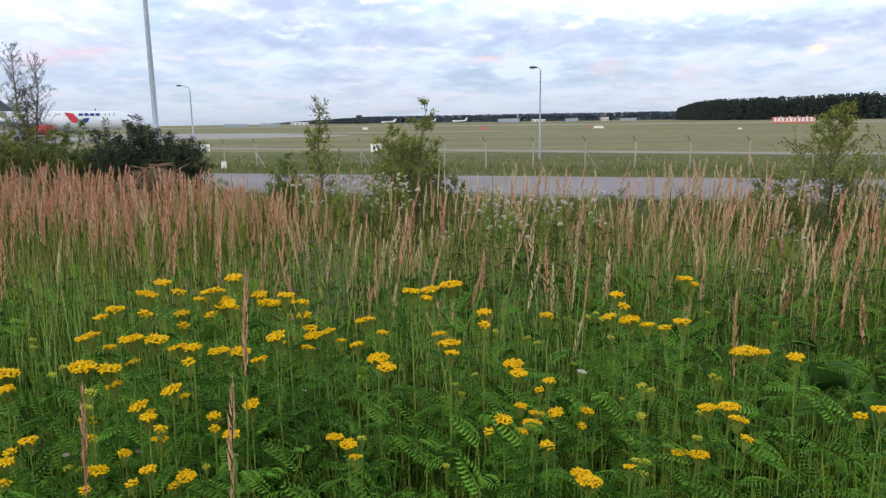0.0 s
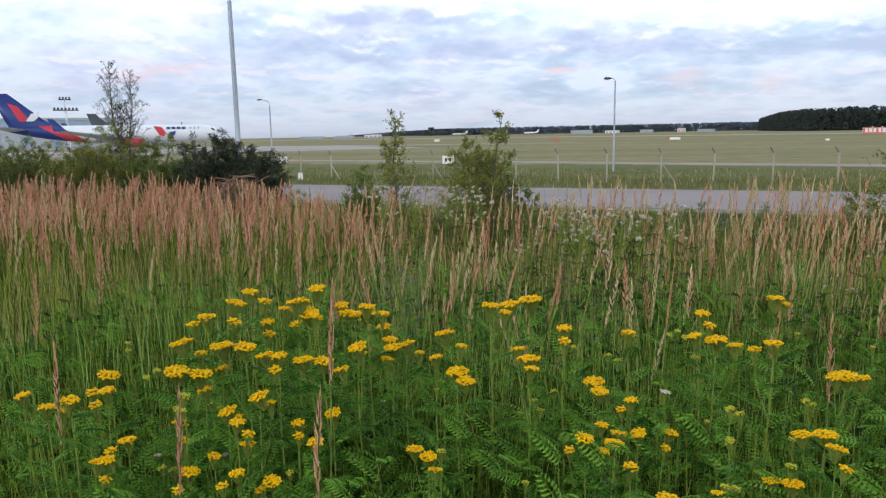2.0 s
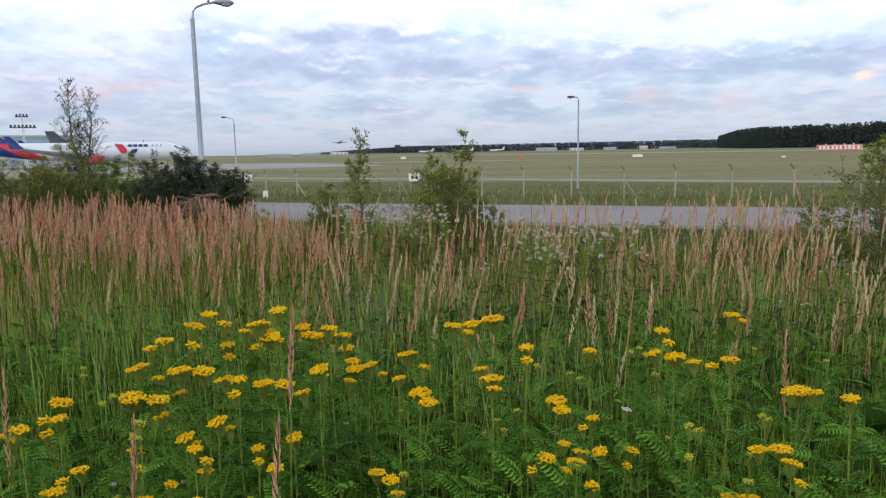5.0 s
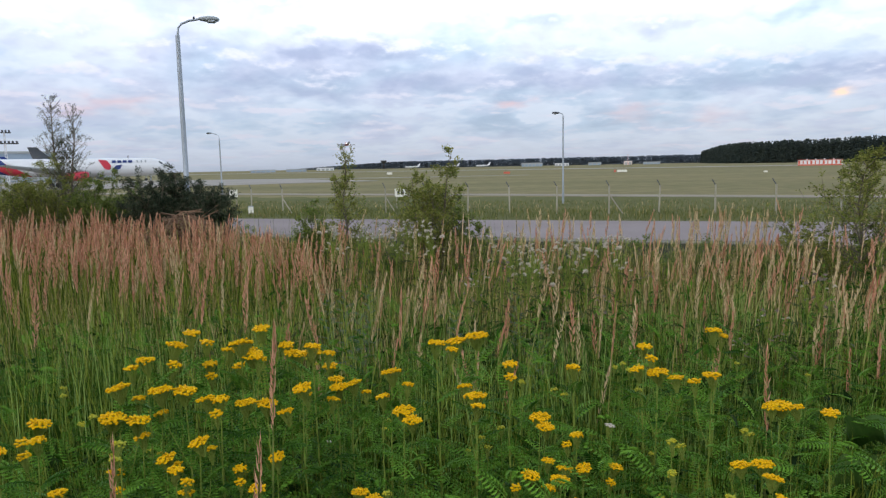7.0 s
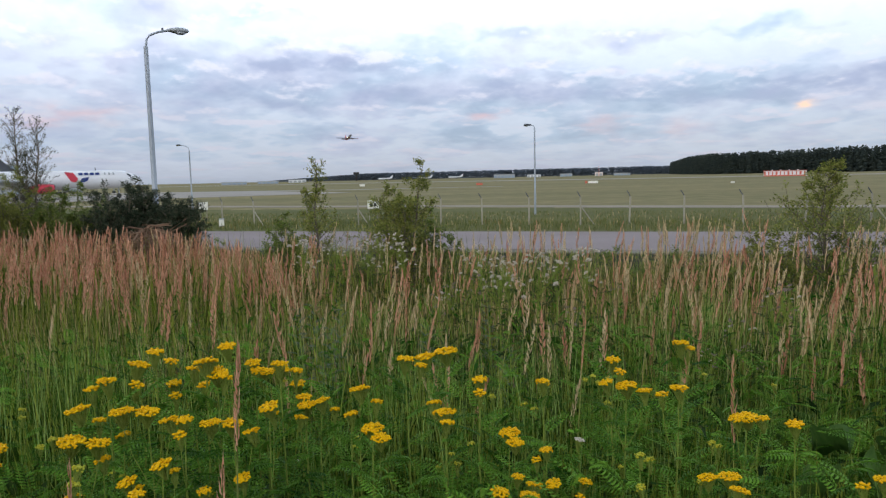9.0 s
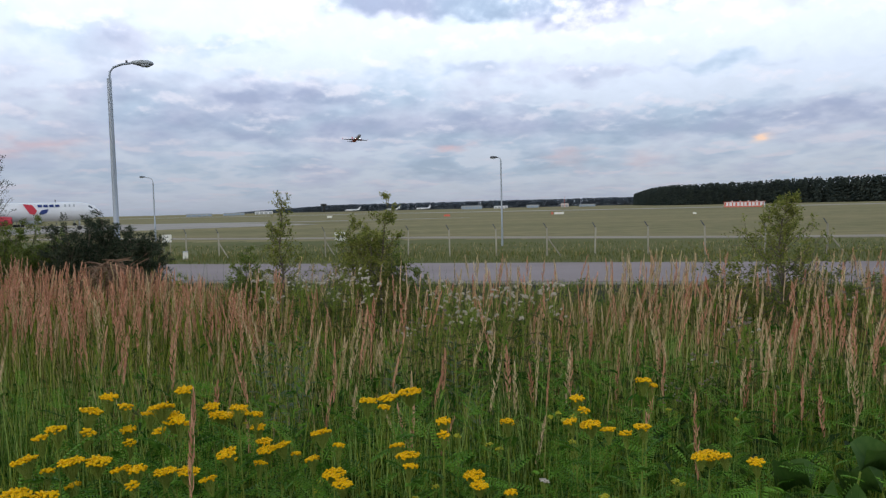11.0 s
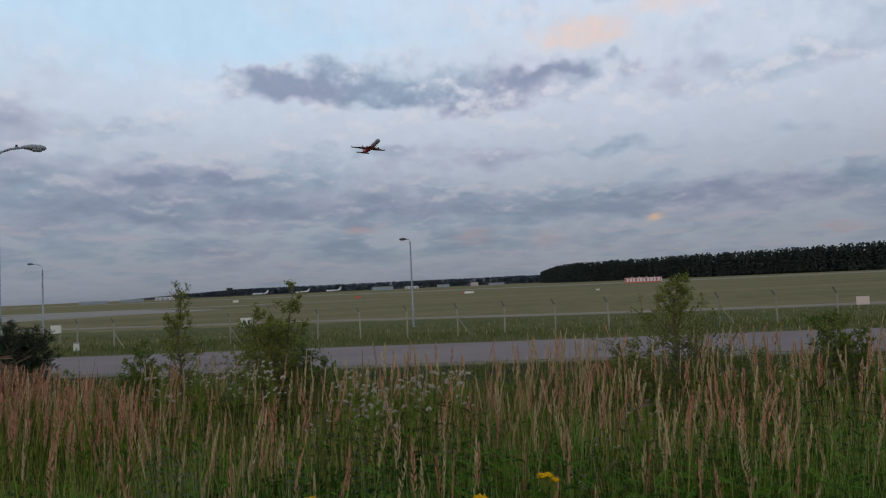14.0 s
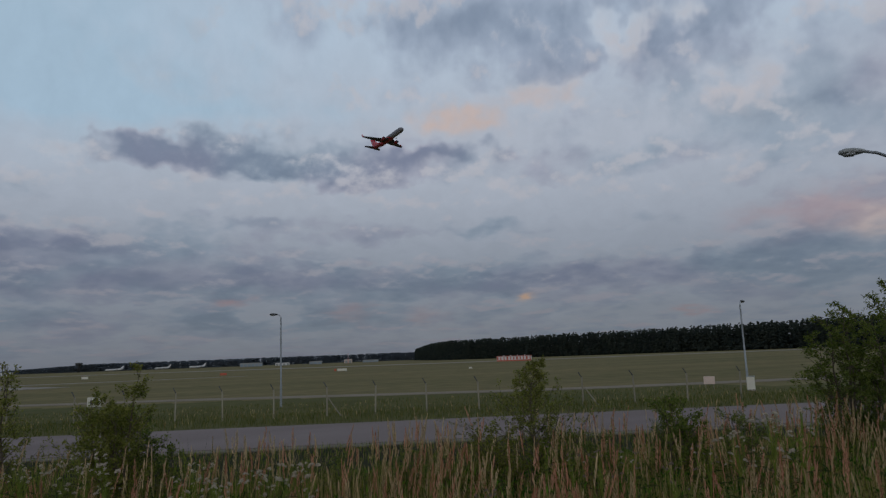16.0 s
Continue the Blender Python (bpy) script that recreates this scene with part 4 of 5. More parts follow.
for az, d, h, sp, sd in ((-31.5, 13.4, 1.9, 1.2, 31), (-28.6, 13.0, 1.7, 1.1, 32), (-34.5, 14, 1.65, 1.2, 33), (-38.5, 14, 1.65, 1.3, 34), (-42.5, 13, 1.65, 1.3, 35), (-26.4, 14.6, 1.5, 0.9, 36)):
    sapling("willow_shrub", SHRUB, "shrub", *polar(az, d), h, sp, 11, 14, 21000, 0.042, M_LEAFY if sd % 2 else M_LEAF, sd, narrow=0.5, low=0.05, lift=0.8, group="willow shrubs")
DARK = "dark grey-green sea buckthorn bush with dense narrow leaves"
for az, d, h, sp, sd in ((-24.9, 12.6, 1.62, 0.85, 41), (-22.6, 12.9, 1.72, 0.9, 42), (-20.6, 12.4, 1.45, 0.75, 43)):
    sapling("sea_buckthorn", DARK, "bush", *polar(az, d), h, sp, 10, 16, 19000, 0.058, M_LEAFDARK, sd, narrow=0.36, low=0.04, shape=0.5, lift=0.7, group="sea buckthorn bushes")
sapling("willow_shrub", "small bright green shrub beside the dark bush", "shrub", *polar(-17.8, 11.0), 0.85, 0.34, 5, 10, 2200, 0.036, M_LEAF, 44, narrow=0.6, low=0.05, group="willow shrubs")
for az, d, h, sp, sd in ((51.5, 11.5, 2.35, 0.9, 51), (55.0, 11.0, 2.6, 1.0, 52), (59.0, 10.5, 2.5, 1.0, 53)):
    sapling("willow_bush", "large dark green willow bush at the edge of the meadow", "bush", *polar(az, d), h, sp, 8, 15, 13000, 0.05, M_LEAF, sd, narrow=0.6, low=0.03, shape=0.5, group="large willow bushes")
# dark leafy herbs along the foot of the bank
for az, d, h, sp, sd in ((7.5, 8.8, 0.62, 0.5, 71), (11.5, 8.4, 0.72, 0.5, 72), (15.0, 8.0, 0.80, 0.5, 73), (18.8, 8.2, 0.74, 0.55, 74), (22.5, 8.0, 0.72, 0.5, 75), (34.5, 8.2, 0.9, 0.55, 76), (-6.6, 8.2, 0.75, 0.4, 77), (46.0, 8.6, 1.2, 0.6, 78)):
    sapling("willow_shrub", "low dark green shrub in the tall meadow grass", "shrub", *polar(az, d), h, sp, 6, 10, 4200, 0.036, M_LEAF, sd, narrow=0.6, low=0.05, shape=0.5, group="low shrubs on the bank")

# heap of dead brush in front of the buckthorn
rng = np.random.default_rng(61)
heap = Pile()
hx, hy = polar(-22.4, 10.6)
hz = ground_height(hx, hy)
for _ in range(260):
    a, b = rng.normal(0, [0.34, 0.2, 0.1]), rng.uniform(0, 6.28)
    c = Vector((hx + a[0], hy + a[1], hz + 0.6 + 0.42 * math.exp(-(a[0] / 0.45) ** 2) * rng.uniform(0.2, 1)))
    d = Vector((math.cos(b), math.sin(b), rng.normal(0.0, 0.3))) * rng.uniform(0.12, 0.32)
    tube(heap, [c - d, c + Vector((0, 0, 0.05)), c + d - Vector((0, 0, 0.12))], [0.006, 0.008, 0.002], 3)
for _ in range(60):
    a = rng.normal(0, [0.36, 0.2])
    p0 = Vector((hx + a[0], hy + a[1], hz - 0.05))
    tube(heap, [p0, p0 + Vector((rng.normal(0, 0.08), rng.normal(0, 0.05), 0.85))], [0.006, 0.003], 3)
tagged(new("brush_heap", heap.mesh("brush_heap", [M_TWIG])), "heap of brown dead brushwood in tall grass", "brushwood", kind="stuff")

# ---- reed grass and meadow ----


def zone(rng, n, x0, x1, y0, y1):
    return rng.uniform(x0, x1, n), rng.uniform(y0, y1, n)


def azimuth(x, y):
    return np.degrees(np.arctan2(x, y))


def plumes(pile, x, y, z, h, rng, long=0.24, m_stalk=0, m_plume=1, fat=1.0, bend=0.2):
    """Reed-grass culms: a thin bent stalk with a feathery spindle of spikelets at its top."""
    n = len(x)
    a = rng.normal(0.3, 1.3, n)
    lean = rng.uniform(0.02, bend, n)
    way = np.stack([np.cos(a), np.sin(a), 0 * a], 1)
    root = np.stack([x, y, z], 1)

    def spine(s):
        return root + way * (lean * h * s ** 2)[:, None] + np.array([0, 0, 1]) * (h * s)[:, None]

    side = np.stack([-np.sin(a * 3), np.cos(a * 3), 0 * a], 1)
    v = []
    for s, w in ((0, 0.0032), (0.5, 0.0028), (0.8, 0.0022), (1.0, 0.0012)):
        p = spine(np.full(n, s))
        v += [p - side * w, p + side * w]
    v = np.stack(v, 1).reshape(-1, 3)
    t = np.array([[0, 1, 3], [0, 3, 2], [2, 3, 5], [2, 5, 4], [4, 5, 7], [4, 7, 6]])
    pile.add(v, (t[None] + (np.arange(n) * 8)[:, None, None]).reshape(-1, 3), m_stalk)
    k = 40
    length = long * rng.uniform(0.7, 1.2, n) / h
    wide = rng.uniform(0.006, 0.017, n) * fat
    out = []
    for i in range(k):
        q = (i + rng.uniform(0, 1, n)) / k
        p = spine(1 - length * (1 - q))
        b = rng.uniform(0, 6.283, n)
        r = wide * (np.sin(np.pi * np.clip(q * 0.93 + 0.07, 0, 1)) ** 0.7 + 0.1)
        d = np.stack([np.cos(b), np.sin(b), 0 * b], 1)
        u = np.stack([-np.sin(b), np.cos(b), 0 * b], 1)
        tip = p + d * r[:, None] + np.array([0, 0, 1]) * (0.026 + 0.022 * rng.uniform(0, 1, n))[:, None]
        mid = p + d * (r * 0.62)[:, None] + np.array([0, 0, 0.010])
        out += [p, mid - u * 0.0032 * fat, tip, mid + u * 0.0032 * fat]
    v = np.stack(out, 1).reshape(-1, 3)
    t = np.array([[4 * i + c for c in f] for i in range(k) for f in ((0, 1, 2), (0, 2, 3))])
    pile.add(v, (t[None] + (np.arange(n) * 4 * k)[:, None, None]).reshape(-1, 3), m_plume)


rng = np.random.default_rng(71)
reed = Pile()
# dense stand on the one side, thinning across the meadow
x, y = zone(rng, 3900, -10.5, -0.2, 3.2, 11.5)
az = azimuth(x, y)
keep = rng.uniform(0, 1, len(x)) < np.clip((-az - 7) / 12, 0.05, 1.0) * np.clip((y - 3.9) / 2.6, 0.05, 1)
keep &= (az > -50)
x, y = x[keep], y[keep]
g = heights(x, y)
dist = np.hypot(x, y)
limit = 3.0 - np.tan(np.radians(np.interp(azimuth(x, y), [-45, -28, -25, -20, -16, -10, 0], [2.3, 2.8, 3.6, 3.9, 5.2, 6.7, 7.2]))) * dist - g
tall = np.minimum(rng.uniform(0.80, 1.26, len(x)), limit * rng.uniform(0.66, 1.10, len(x))).clip(0.5)
rosy = rng.uniform(0, 1, len(x)) < 0.8
for pick, m_p in ((rosy, 1), (~rosy, 3)):
    plumes(reed, x[pick], y[pick], g[pick], tall[pick], rng, 0.30, m_plume=m_p, fat=1.3)
x, y = zone(rng, 3100, -2.6, 9.5, 3.2, 8.2)
az = azimuth(x, y)
keep = (az > -16) & (az < 58) & (rng.uniform(0, 1, len(x)) < np.where(az > 15, 0.6, 0.4) * (0.35 + 0.65 * (np.sin(x * 3.1 + 1.3 * np.sin(y * 2.3)) > -0.1)))
x, y = x[keep], y[keep]
half = rng.uniform(0, 1, len(x)) < 0.42
for pick, m_p in ((half, 1), (~half, 3)):
    plumes(reed, x[pick], y[pick], heights(x[pick], y[pick]), rng.uniform(0.66, 1.14, pick.sum()), rng, 0.28, m_plume=m_p, fat=1.15)
# a few tall culms among the tansy
NEAR = [(-17.6, 1.75, 1.22), (-19.4, 1.55, 1.0), (-30.0, 1.75, 0.98), (-15.2, 1.3, 0.72), (-37.5, 2.2, 1.05), (11.5, 3.0, 1.0), (24.0, 2.6, 0.95)]
nx, ny = np.array([polar(a, d) for a, d, h in NEAR]).T
plumes(reed, nx, ny, heights(nx, ny), np.array([h for a, d, h in NEAR]), rng, 0.26, fat=0.75, bend=0.05)
x, y = zone(rng, 5200, -10.0, 0.6, 2.8, 10.5)
az = azimuth(x, y)
keep = (az > -50) & (rng.uniform(0, 1, len(x)) < np.clip((-az) / 16, 0.15, 1.0))
x, y = x[keep], y[keep]
rise_blades(reed, x, y, heights(x, y), rng.uniform(0.75, 1.15, len(x)), rng.uniform(0.003, 0.006, len(x)), rng.uniform(0.05, 0.25, len(x)), 2, rng=rng)
tagged(new("reed_grass", reed.mesh("reed_grass", [M_REEDSTALK, M_PLUME, M_GRASS, M_STRAWPLUME])), "tall wood small-reed with pinkish-brown plumes", "reed grass", kind="stuff")

meadow = Pile()
for n, x0, x1, y0, y1, lo, hi, w0, w1, ln, m in (
        (15000, -3.2, 4.2, 1.9, 5.0, 0.35, 0.82, 0.003, 0.006, 0.34, 0), (6500, -3.0, 4.5, 2.7, 5.2, 0.55, 1.0, 0.003, 0.0055, 0.2, 2),
        (16000, -5.5, 8.5, 4.6, 9.0, 0.30, 0.78, 0.004, 0.008, 0.32, 0), (11500, -4.5, 8.5, 3.8, 8.4, 0.50, 0.95, 0.004, 0.007, 0.2, 1), (4000, -4.0, 6.0, 3.2, 5.6, 0.50, 0.92, 0.0035, 0.006, 0.25, 2),
        (14000, -9.5, -1.5, 3.0, 12.5, 0.40, 0.90, 0.004, 0.008, 0.3, 0), (9000, -2.0, 2.6, 0.55, 2.2, 0.25, 0.62, 0.003, 0.006, 0.4, 0),
        (9000, -2.6, 3.2, 1.3, 4.2, 0.45, 0.92, 0.003, 0.0055, 0.22, 0), (4500, -2.8, 3.2, 1.3, 4.0, 0.5, 0.88, 0.003, 0.0045, 0.15, 2),
        (16000, -9.5, 13.5, 8.8, 16.0, 0.18, 0.46, 0.006, 0.012, 0.35, 0), (4500, -9.0, 13.0, 8.6, 14.0, 0.30, 0.52, 0.004, 0.007, 0.2, 1),
        (13000, -15.0, 20.0, 15.0, 28.0, 0.15, 0.38, 0.010, 0.02, 0.35, 0), (4000, -12.0, 17.0, 22.0, 30.0, 0.2, 0.42, 0.006, 0.012, 0.2, 1)):
    x, y = zone(rng, n, x0, x1, y0, y1)
    keep = (np.abs(azimuth(x, y)) < 58) & (y < 28.5 - 0.3 * x)
    x, y = x[keep], y[keep]
    k = len(x)
    patch = np.array([0.72 + 0.5 * noise.noise((a * 0.8, b * 0.8, 1.0)) for a, b in zip(x, y)]).clip(0.45, 1.15)
    rise_blades(meadow, x, y, heights(x, y) - 0.03, rng.uniform(lo, hi, k) * patch ** 0.5, rng.uniform(w0, w1, k), rng.uniform(0.03, ln, k), m, rng=rng)
tagged(new("meadow_grass", meadow.mesh("meadow_grass", [M_GRASS, M_DRY, M_GREENSTRAW])), "tall uneven meadow grass, green with dry straw stalks", "grass", kind="stuff")

verge = Pile()
for n, y0, y1, lo, hi, m in ((11000, 38.9, 47.5, 0.12, 0.36, 0), (700, 39.5, 50.0, 0.25, 0.45, 1), (1500, 46.0, 60.0, 0.1, 0.25, 1), (8000, 44, 60, 0.1, 0.28, 0)):
    x = rng.uniform(-26, 42, n)
    y = rng.uniform(y0, y1, n) - 0.3 * x
    rise_blades(verge, x, y, np.zeros(n), rng.uniform(lo, hi, n), rng.uniform(0.015, 0.035, n), rng.uniform(0.05, 0.4, n), m, rng=rng)
tagged(new("verge_grass", verge.mesh("verge_grass", [M_VERGE, M_DRY])), "unmown grass along the fence beyond the road", "grass", kind="stuff")

# ---- tansy ----


def feather_leaf(pairs, long, wide, rich):
    """A pinnate tansy leaf along +x: an arching midrib with narrow toothed leaflets, all in one piece."""
    v, f = [], []
    for i in range(pairs + 1):
        s = i / pairs
        z0 = -0.30 * long * s * s
        half = 0.0018 * (1.1 - s)
        v += [(long * s, -half, z0), (long * s, half, z0)]
        if i:
            f += [(2 * i - 2, 2 * i, 2 * i + 1), (2 * i - 2, 2 * i + 1, 2 * i - 1)]
    d = long / pairs
    for i in range(1, pairs):
        s = i / pairs
        r = wide * math.sin(math.pi * min(1, s * 0.80 + 0.18)) ** 0.8
        x0, z0 = long * s, -0.30 * long * s * s
        for side, m in ((-1, 2 * i), (1, 2 * i + 1)):
            b = len(v)
            v += [(x0 + d * 0.50, side * r * 0.45, z0 + 0.002), (x0 + d * 1.05, side * r, z0 - 0.010), (x0 + d * 0.20, side * r * 0.55, z0 + 0.003)]
            f += [(m, b, b + 1), (m, b + 1, b + 2)]
            if rich:
                v += [(x0 + d * 0.95, side * r * 0.58, z0), (x0 + d * 0.34, side * r * 0.85, z0 - 0.004)]
                f += [(m, b + 3, b), (b + 2, b + 1, b + 4)]
    return np.array(v, float), np.array(f)


def tansy_head(rng, radius, buttons, m_flower=M_YELLOW):
    """A flat-topped corymb: domed yellow buttons on thin stalks."""
    p = Pile()
    for i in range(buttons):
        r = radius * math.sqrt((i + 0.4) / buttons)
        a = i * 2.399 + rng.uniform(-0.3, 0.3)
        c = Vector((r * math.cos(a), r * math.sin(a) * 0.9, 0.012 - 0.2 * r + rng.normal(0, 0.003)))
        q = rng.uniform(0.0042, 0.0058)
        ring = [(c.x + q * math.cos(k * 0.8976), c.y + q * math.sin(k * 0.8976), c.z) for k in range(7)]
        rim = [(c.x + q * 0.75 * math.cos(k * 0.8976), c.y + q * 0.75 * math.sin(k * 0.8976), c.z + 0.0030) for k in range(7)]
        base = [(c.x, c.y, c.z - 0.004), (c.x, c.y, c.z + 0.0038)]
        f = []
        for k in range(7):
            j = (k + 1) % 7
            f += [(k, j, 7 + j), (k, 7 + j, 7 + k), (7 + k, 7 + j, 15), (j, k, 14)]
        p.add(ring + rim + base, f, 0)
        tube(p, [(c.x * 0.12, c.y * 0.12, -0.05), (c.x * 0.75, c.y * 0.75, c.z - 0.016), (c.x, c.y, c.z - 0.003)], [0.0011, 0.0008, 0.0007], 3, 1)
    return p.mesh("flower_head", [m_flower, M_STEM])


rng = np.random.default_rng(81)
LEAF_A = raw_mesh("leaf", *feather_leaf(11, 0.16, 0.040, True), [M_TANSYLEAF])
LEAF_B = raw_mesh("leaf", *feather_leaf(10, 0.12, 0.032, True), [M_TANSYLEAF])
HEADS = [tansy_head(rng, r, n) for r, n in ((0.022, 26), (0.029, 46), (0.037, 72), (0.045, 100))]
HEADS += [tansy_head(rng, 0.02, 20, M_BUD), tansy_head(rng, 0.026, 30, M_FLUFF)]


def tansy_plant(kind_rng, heads, name="tansy", label="flowering tansy with flat yellow flower clusters and feathery leaves", group="tansy plants in the meadow"):
    """A tansy one metre tall with its main flower cluster over the root."""
    t = thing(name, label, name, group)
    p = Pile()
    tube(p, [(0, 0, -0.05), (0.012, 0.008, 0.4), (0.004, -0.006, 0.75), (0, 0, 0.955)], [0.0045, 0.004, 0.003, 0.0022], 5)
    for i, (size, dx, dy, dz) in enumerate(heads):
        if i:
            tube(p, [(0.004, 0, 0.74), (dx * 0.7, dy * 0.7, 0.86 + dz), (dx, dy, 0.955 + dz)], [0.0022, 0.0018, 0.0014], 4)
        h = new("flower_head", HEADS[size])
        h.parent = t
        h.matrix_basis = pose(dx, dy, 1.0 + dz, kind_rng.uniform(-14, 14), kind_rng.uniform(-14, 14), kind_rng.uniform(0, 360))
    s = new("stem", p.mesh("stem", [M_STEM]))
    s.parent = t
    for i in range(13):
        z = 0.30 + 0.60 * i / 12
        lf = new("leaf", LEAF_A if z < 0.62 else LEAF_B)
        lf.parent = t
        lf.matrix_basis = pose(0, 0, z, kind_rng.uniform(-20, 20), kind_rng.uniform(-58, -18), i * 137.5 + kind_rng.uniform(-20, 20))
    return t


kr = random.Random(3)
SMALL = [tansy_plant(kr, [(1, 0, 0, 0)]), tansy_plant(kr, [(1, 0, 0, 0), (0, 0.055, 0.01, -0.03)]), tansy_plant(kr, [(2, 0, 0, 0), (0, -0.05, 0.03, -0.05)])]
LARGE = [tansy_plant(kr, [(3, 0, 0, 0), (2, 0.075, 0.015, -0.015)]), tansy_plant(kr, [(2, 0, 0, 0), (2, -0.07, 0.02, 0.012), (1, 0.05, -0.045, -0.03)]),
         tansy_plant(kr, [(3, 0, 0, 0), (1, 0.06, 0.05, 0.01), (1, -0.065, -0.02, -0.02)])]
TANSY = []
TANSY += [(-1.54, 1.89, 2.23, 0), (-1.42, 1.83, 2.22, 0), (-1.31, 1.98, 2.27, 0), (-1.28, 1.74, 2.28, 0), (-1.25, 1.87, 2.26, 0), (-1.17, 1.68, 2.13, 0), (-1.13, 1.65, 2.15, 0), (-1.10, 1.71, 2.18, 0), (-1.09, 2.04, 2.36, 0), (-1.05, 1.92, 2.31, 1), (-1.04, 2.13, 2.42, 0), (-1.03, 1.88, 2.16, 0), (-1.02, 2.17, 2.23, 0), (-1.00, 2.41, 2.44, 0), (-0.99, 2.25, 2.44, 0), (-0.99, 1.97, 2.23, 0), (-0.92, 2.36, 2.34, 0), (-0.91, 1.68, 2.11, 0)]
TANSY += [(-0.89, 1.79, 2.10, 0), (-0.88, 2.04, 2.35, 1), (-0.87, 1.86, 2.21, 0), (-0.86, 2.40, 2.38, 0), (-0.81, 1.78, 2.21, 0), (-0.78, 1.88, 2.25, 0), (-0.78, 1.77, 2.15, 0), (-0.77, 2.04, 2.32, 0), (-0.76, 2.23, 2.45, 0), (-0.75, 2.43, 2.45, 0), (-0.75, 1.62, 2.14, 0), (-0.73, 2.24, 2.41, 0), (-0.68, 2.50, 2.37, 0), (-0.68, 1.92, 2.15, 0), (-0.68, 1.68, 2.09, 0), (-0.64, 2.47, 2.35, 1), (-0.64, 2.09, 2.29, 1), (-0.60, 2.03, 2.14, 0)]
TANSY += [(-0.57, 1.73, 2.18, 0), (-0.55, 2.36, 2.40, 0), (-0.54, 2.15, 2.32, 0), (-0.51, 2.46, 2.30, 0), (-0.46, 2.34, 2.26, 1), (-0.41, 2.35, 2.27, 0), (-0.29, 2.23, 2.26, 0), (-0.27, 1.81, 2.11, 1), (-0.26, 2.25, 2.34, 0), (-0.21, 2.13, 2.25, 1), (-0.11, 2.31, 2.42, 0), (0.02, 2.15, 2.29, 1), (0.03, 2.42, 2.42, 1), (0.14, 2.25, 2.36, 0), (0.17, 1.87, 2.15, 0), (0.23, 2.17, 2.21, 1), (0.24, 2.03, 2.12, 0), (0.26, 1.91, 2.12, 1)]
TANSY += [(0.27, 1.70, 2.15, 0), (0.34, 2.11, 2.17, 0), (0.34, 1.98, 2.12, 0), (0.34, 1.50, 2.16, 1), (0.37, 2.38, 2.31, 0), (0.44, 2.01, 2.11, 0), (0.49, 1.69, 2.09, 0), (0.63, 2.42, 2.37, 0), (0.65, 2.32, 2.31, 1), (0.69, 1.74, 2.10, 1), (0.77, 2.14, 2.35, 0), (0.81, 1.78, 2.18, 0), (0.82, 1.87, 2.18, 1), (0.88, 2.44, 2.42, 0), (0.98, 2.12, 2.26, 1), (1.05, 1.96, 2.29, 0), (1.14, 1.69, 2.24, 0)]
fresh = set()
for i, (x, y, z, big) in enumerate(TANSY):
    model = (LARGE if big else SMALL)[i % 3]
    g = ground_height(x, y)
    m = pose(x, y, g, 0, 0, kr.uniform(0, 360)) @ Matrix.Scale(z - g, 4)
    if model in fresh:
        copy_thing(model, m)
    else:
        fresh.add(model)
        model["first"] = i
for model in SMALL + LARGE:
    i = model["first"]
    x, y, z, big = TANSY[i]
    g = ground_height(x, y)
    model.matrix_basis = pose(x, y, g, 0, 0, 40.0 * i) @ Matrix.Scale(z - g, 4)
    del model["first"]

BUDDING = [tansy_plant(kr, [(4, 0, 0, 0), (4, 0.05, 0.02, -0.03)], label="tansy in greenish bud with feathery leaves"), tansy_plant(kr, [(4, 0, 0, 0)], label="tansy in greenish bud with feathery leaves")]
YARROW = [tansy_plant(kr, [(5, 0, 0, 0)], "yarrow", "yarrow with a small white flower cluster", "yarrow in the meadow")]
for models, count, low_z, high_z in ((BUDDING, 34, 0.72, 0.93), (YARROW, 7, 0.68, 0.8)):
    for i in range(count):
        y = kr.uniform(1.5, 3.3)
        x = kr.uniform(-0.62, 0.56) * y
        m = pose(x, y, ground_height(x, y), 0, 0, kr.uniform(0, 360)) @ Matrix.Scale(kr.uniform(low_z, high_z), 4)
        if i < len(models):
            models[i].matrix_basis = m
        else:
            copy_thing(models[i % len(models)], m)

# leafy shoots without flowers and other low herbs
shoots = Pile()
rng = np.random.default_rng(91)
fa, fb = feather_leaf(10, 0.15, 0.038, True), feather_leaf(9, 0.12, 0.032, False)
x, y = zone(rng, 1350, -2.9, 3.2, 0.6, 4.6)
keep = (np.abs(azimuth(x, y)) < 52) & (rng.uniform(0, 1, len(x)) < np.clip(1.5 - 0.28 * y, 0.3, 1))
x, y = x[keep], y[keep]
z = heights(x, y)
top = rng.uniform(0.42, 0.80, len(x))
rise_blades(shoots, x, y, z, top, np.full(len(x), 0.005), np.full(len(x), 0.04), 1, rng=rng)
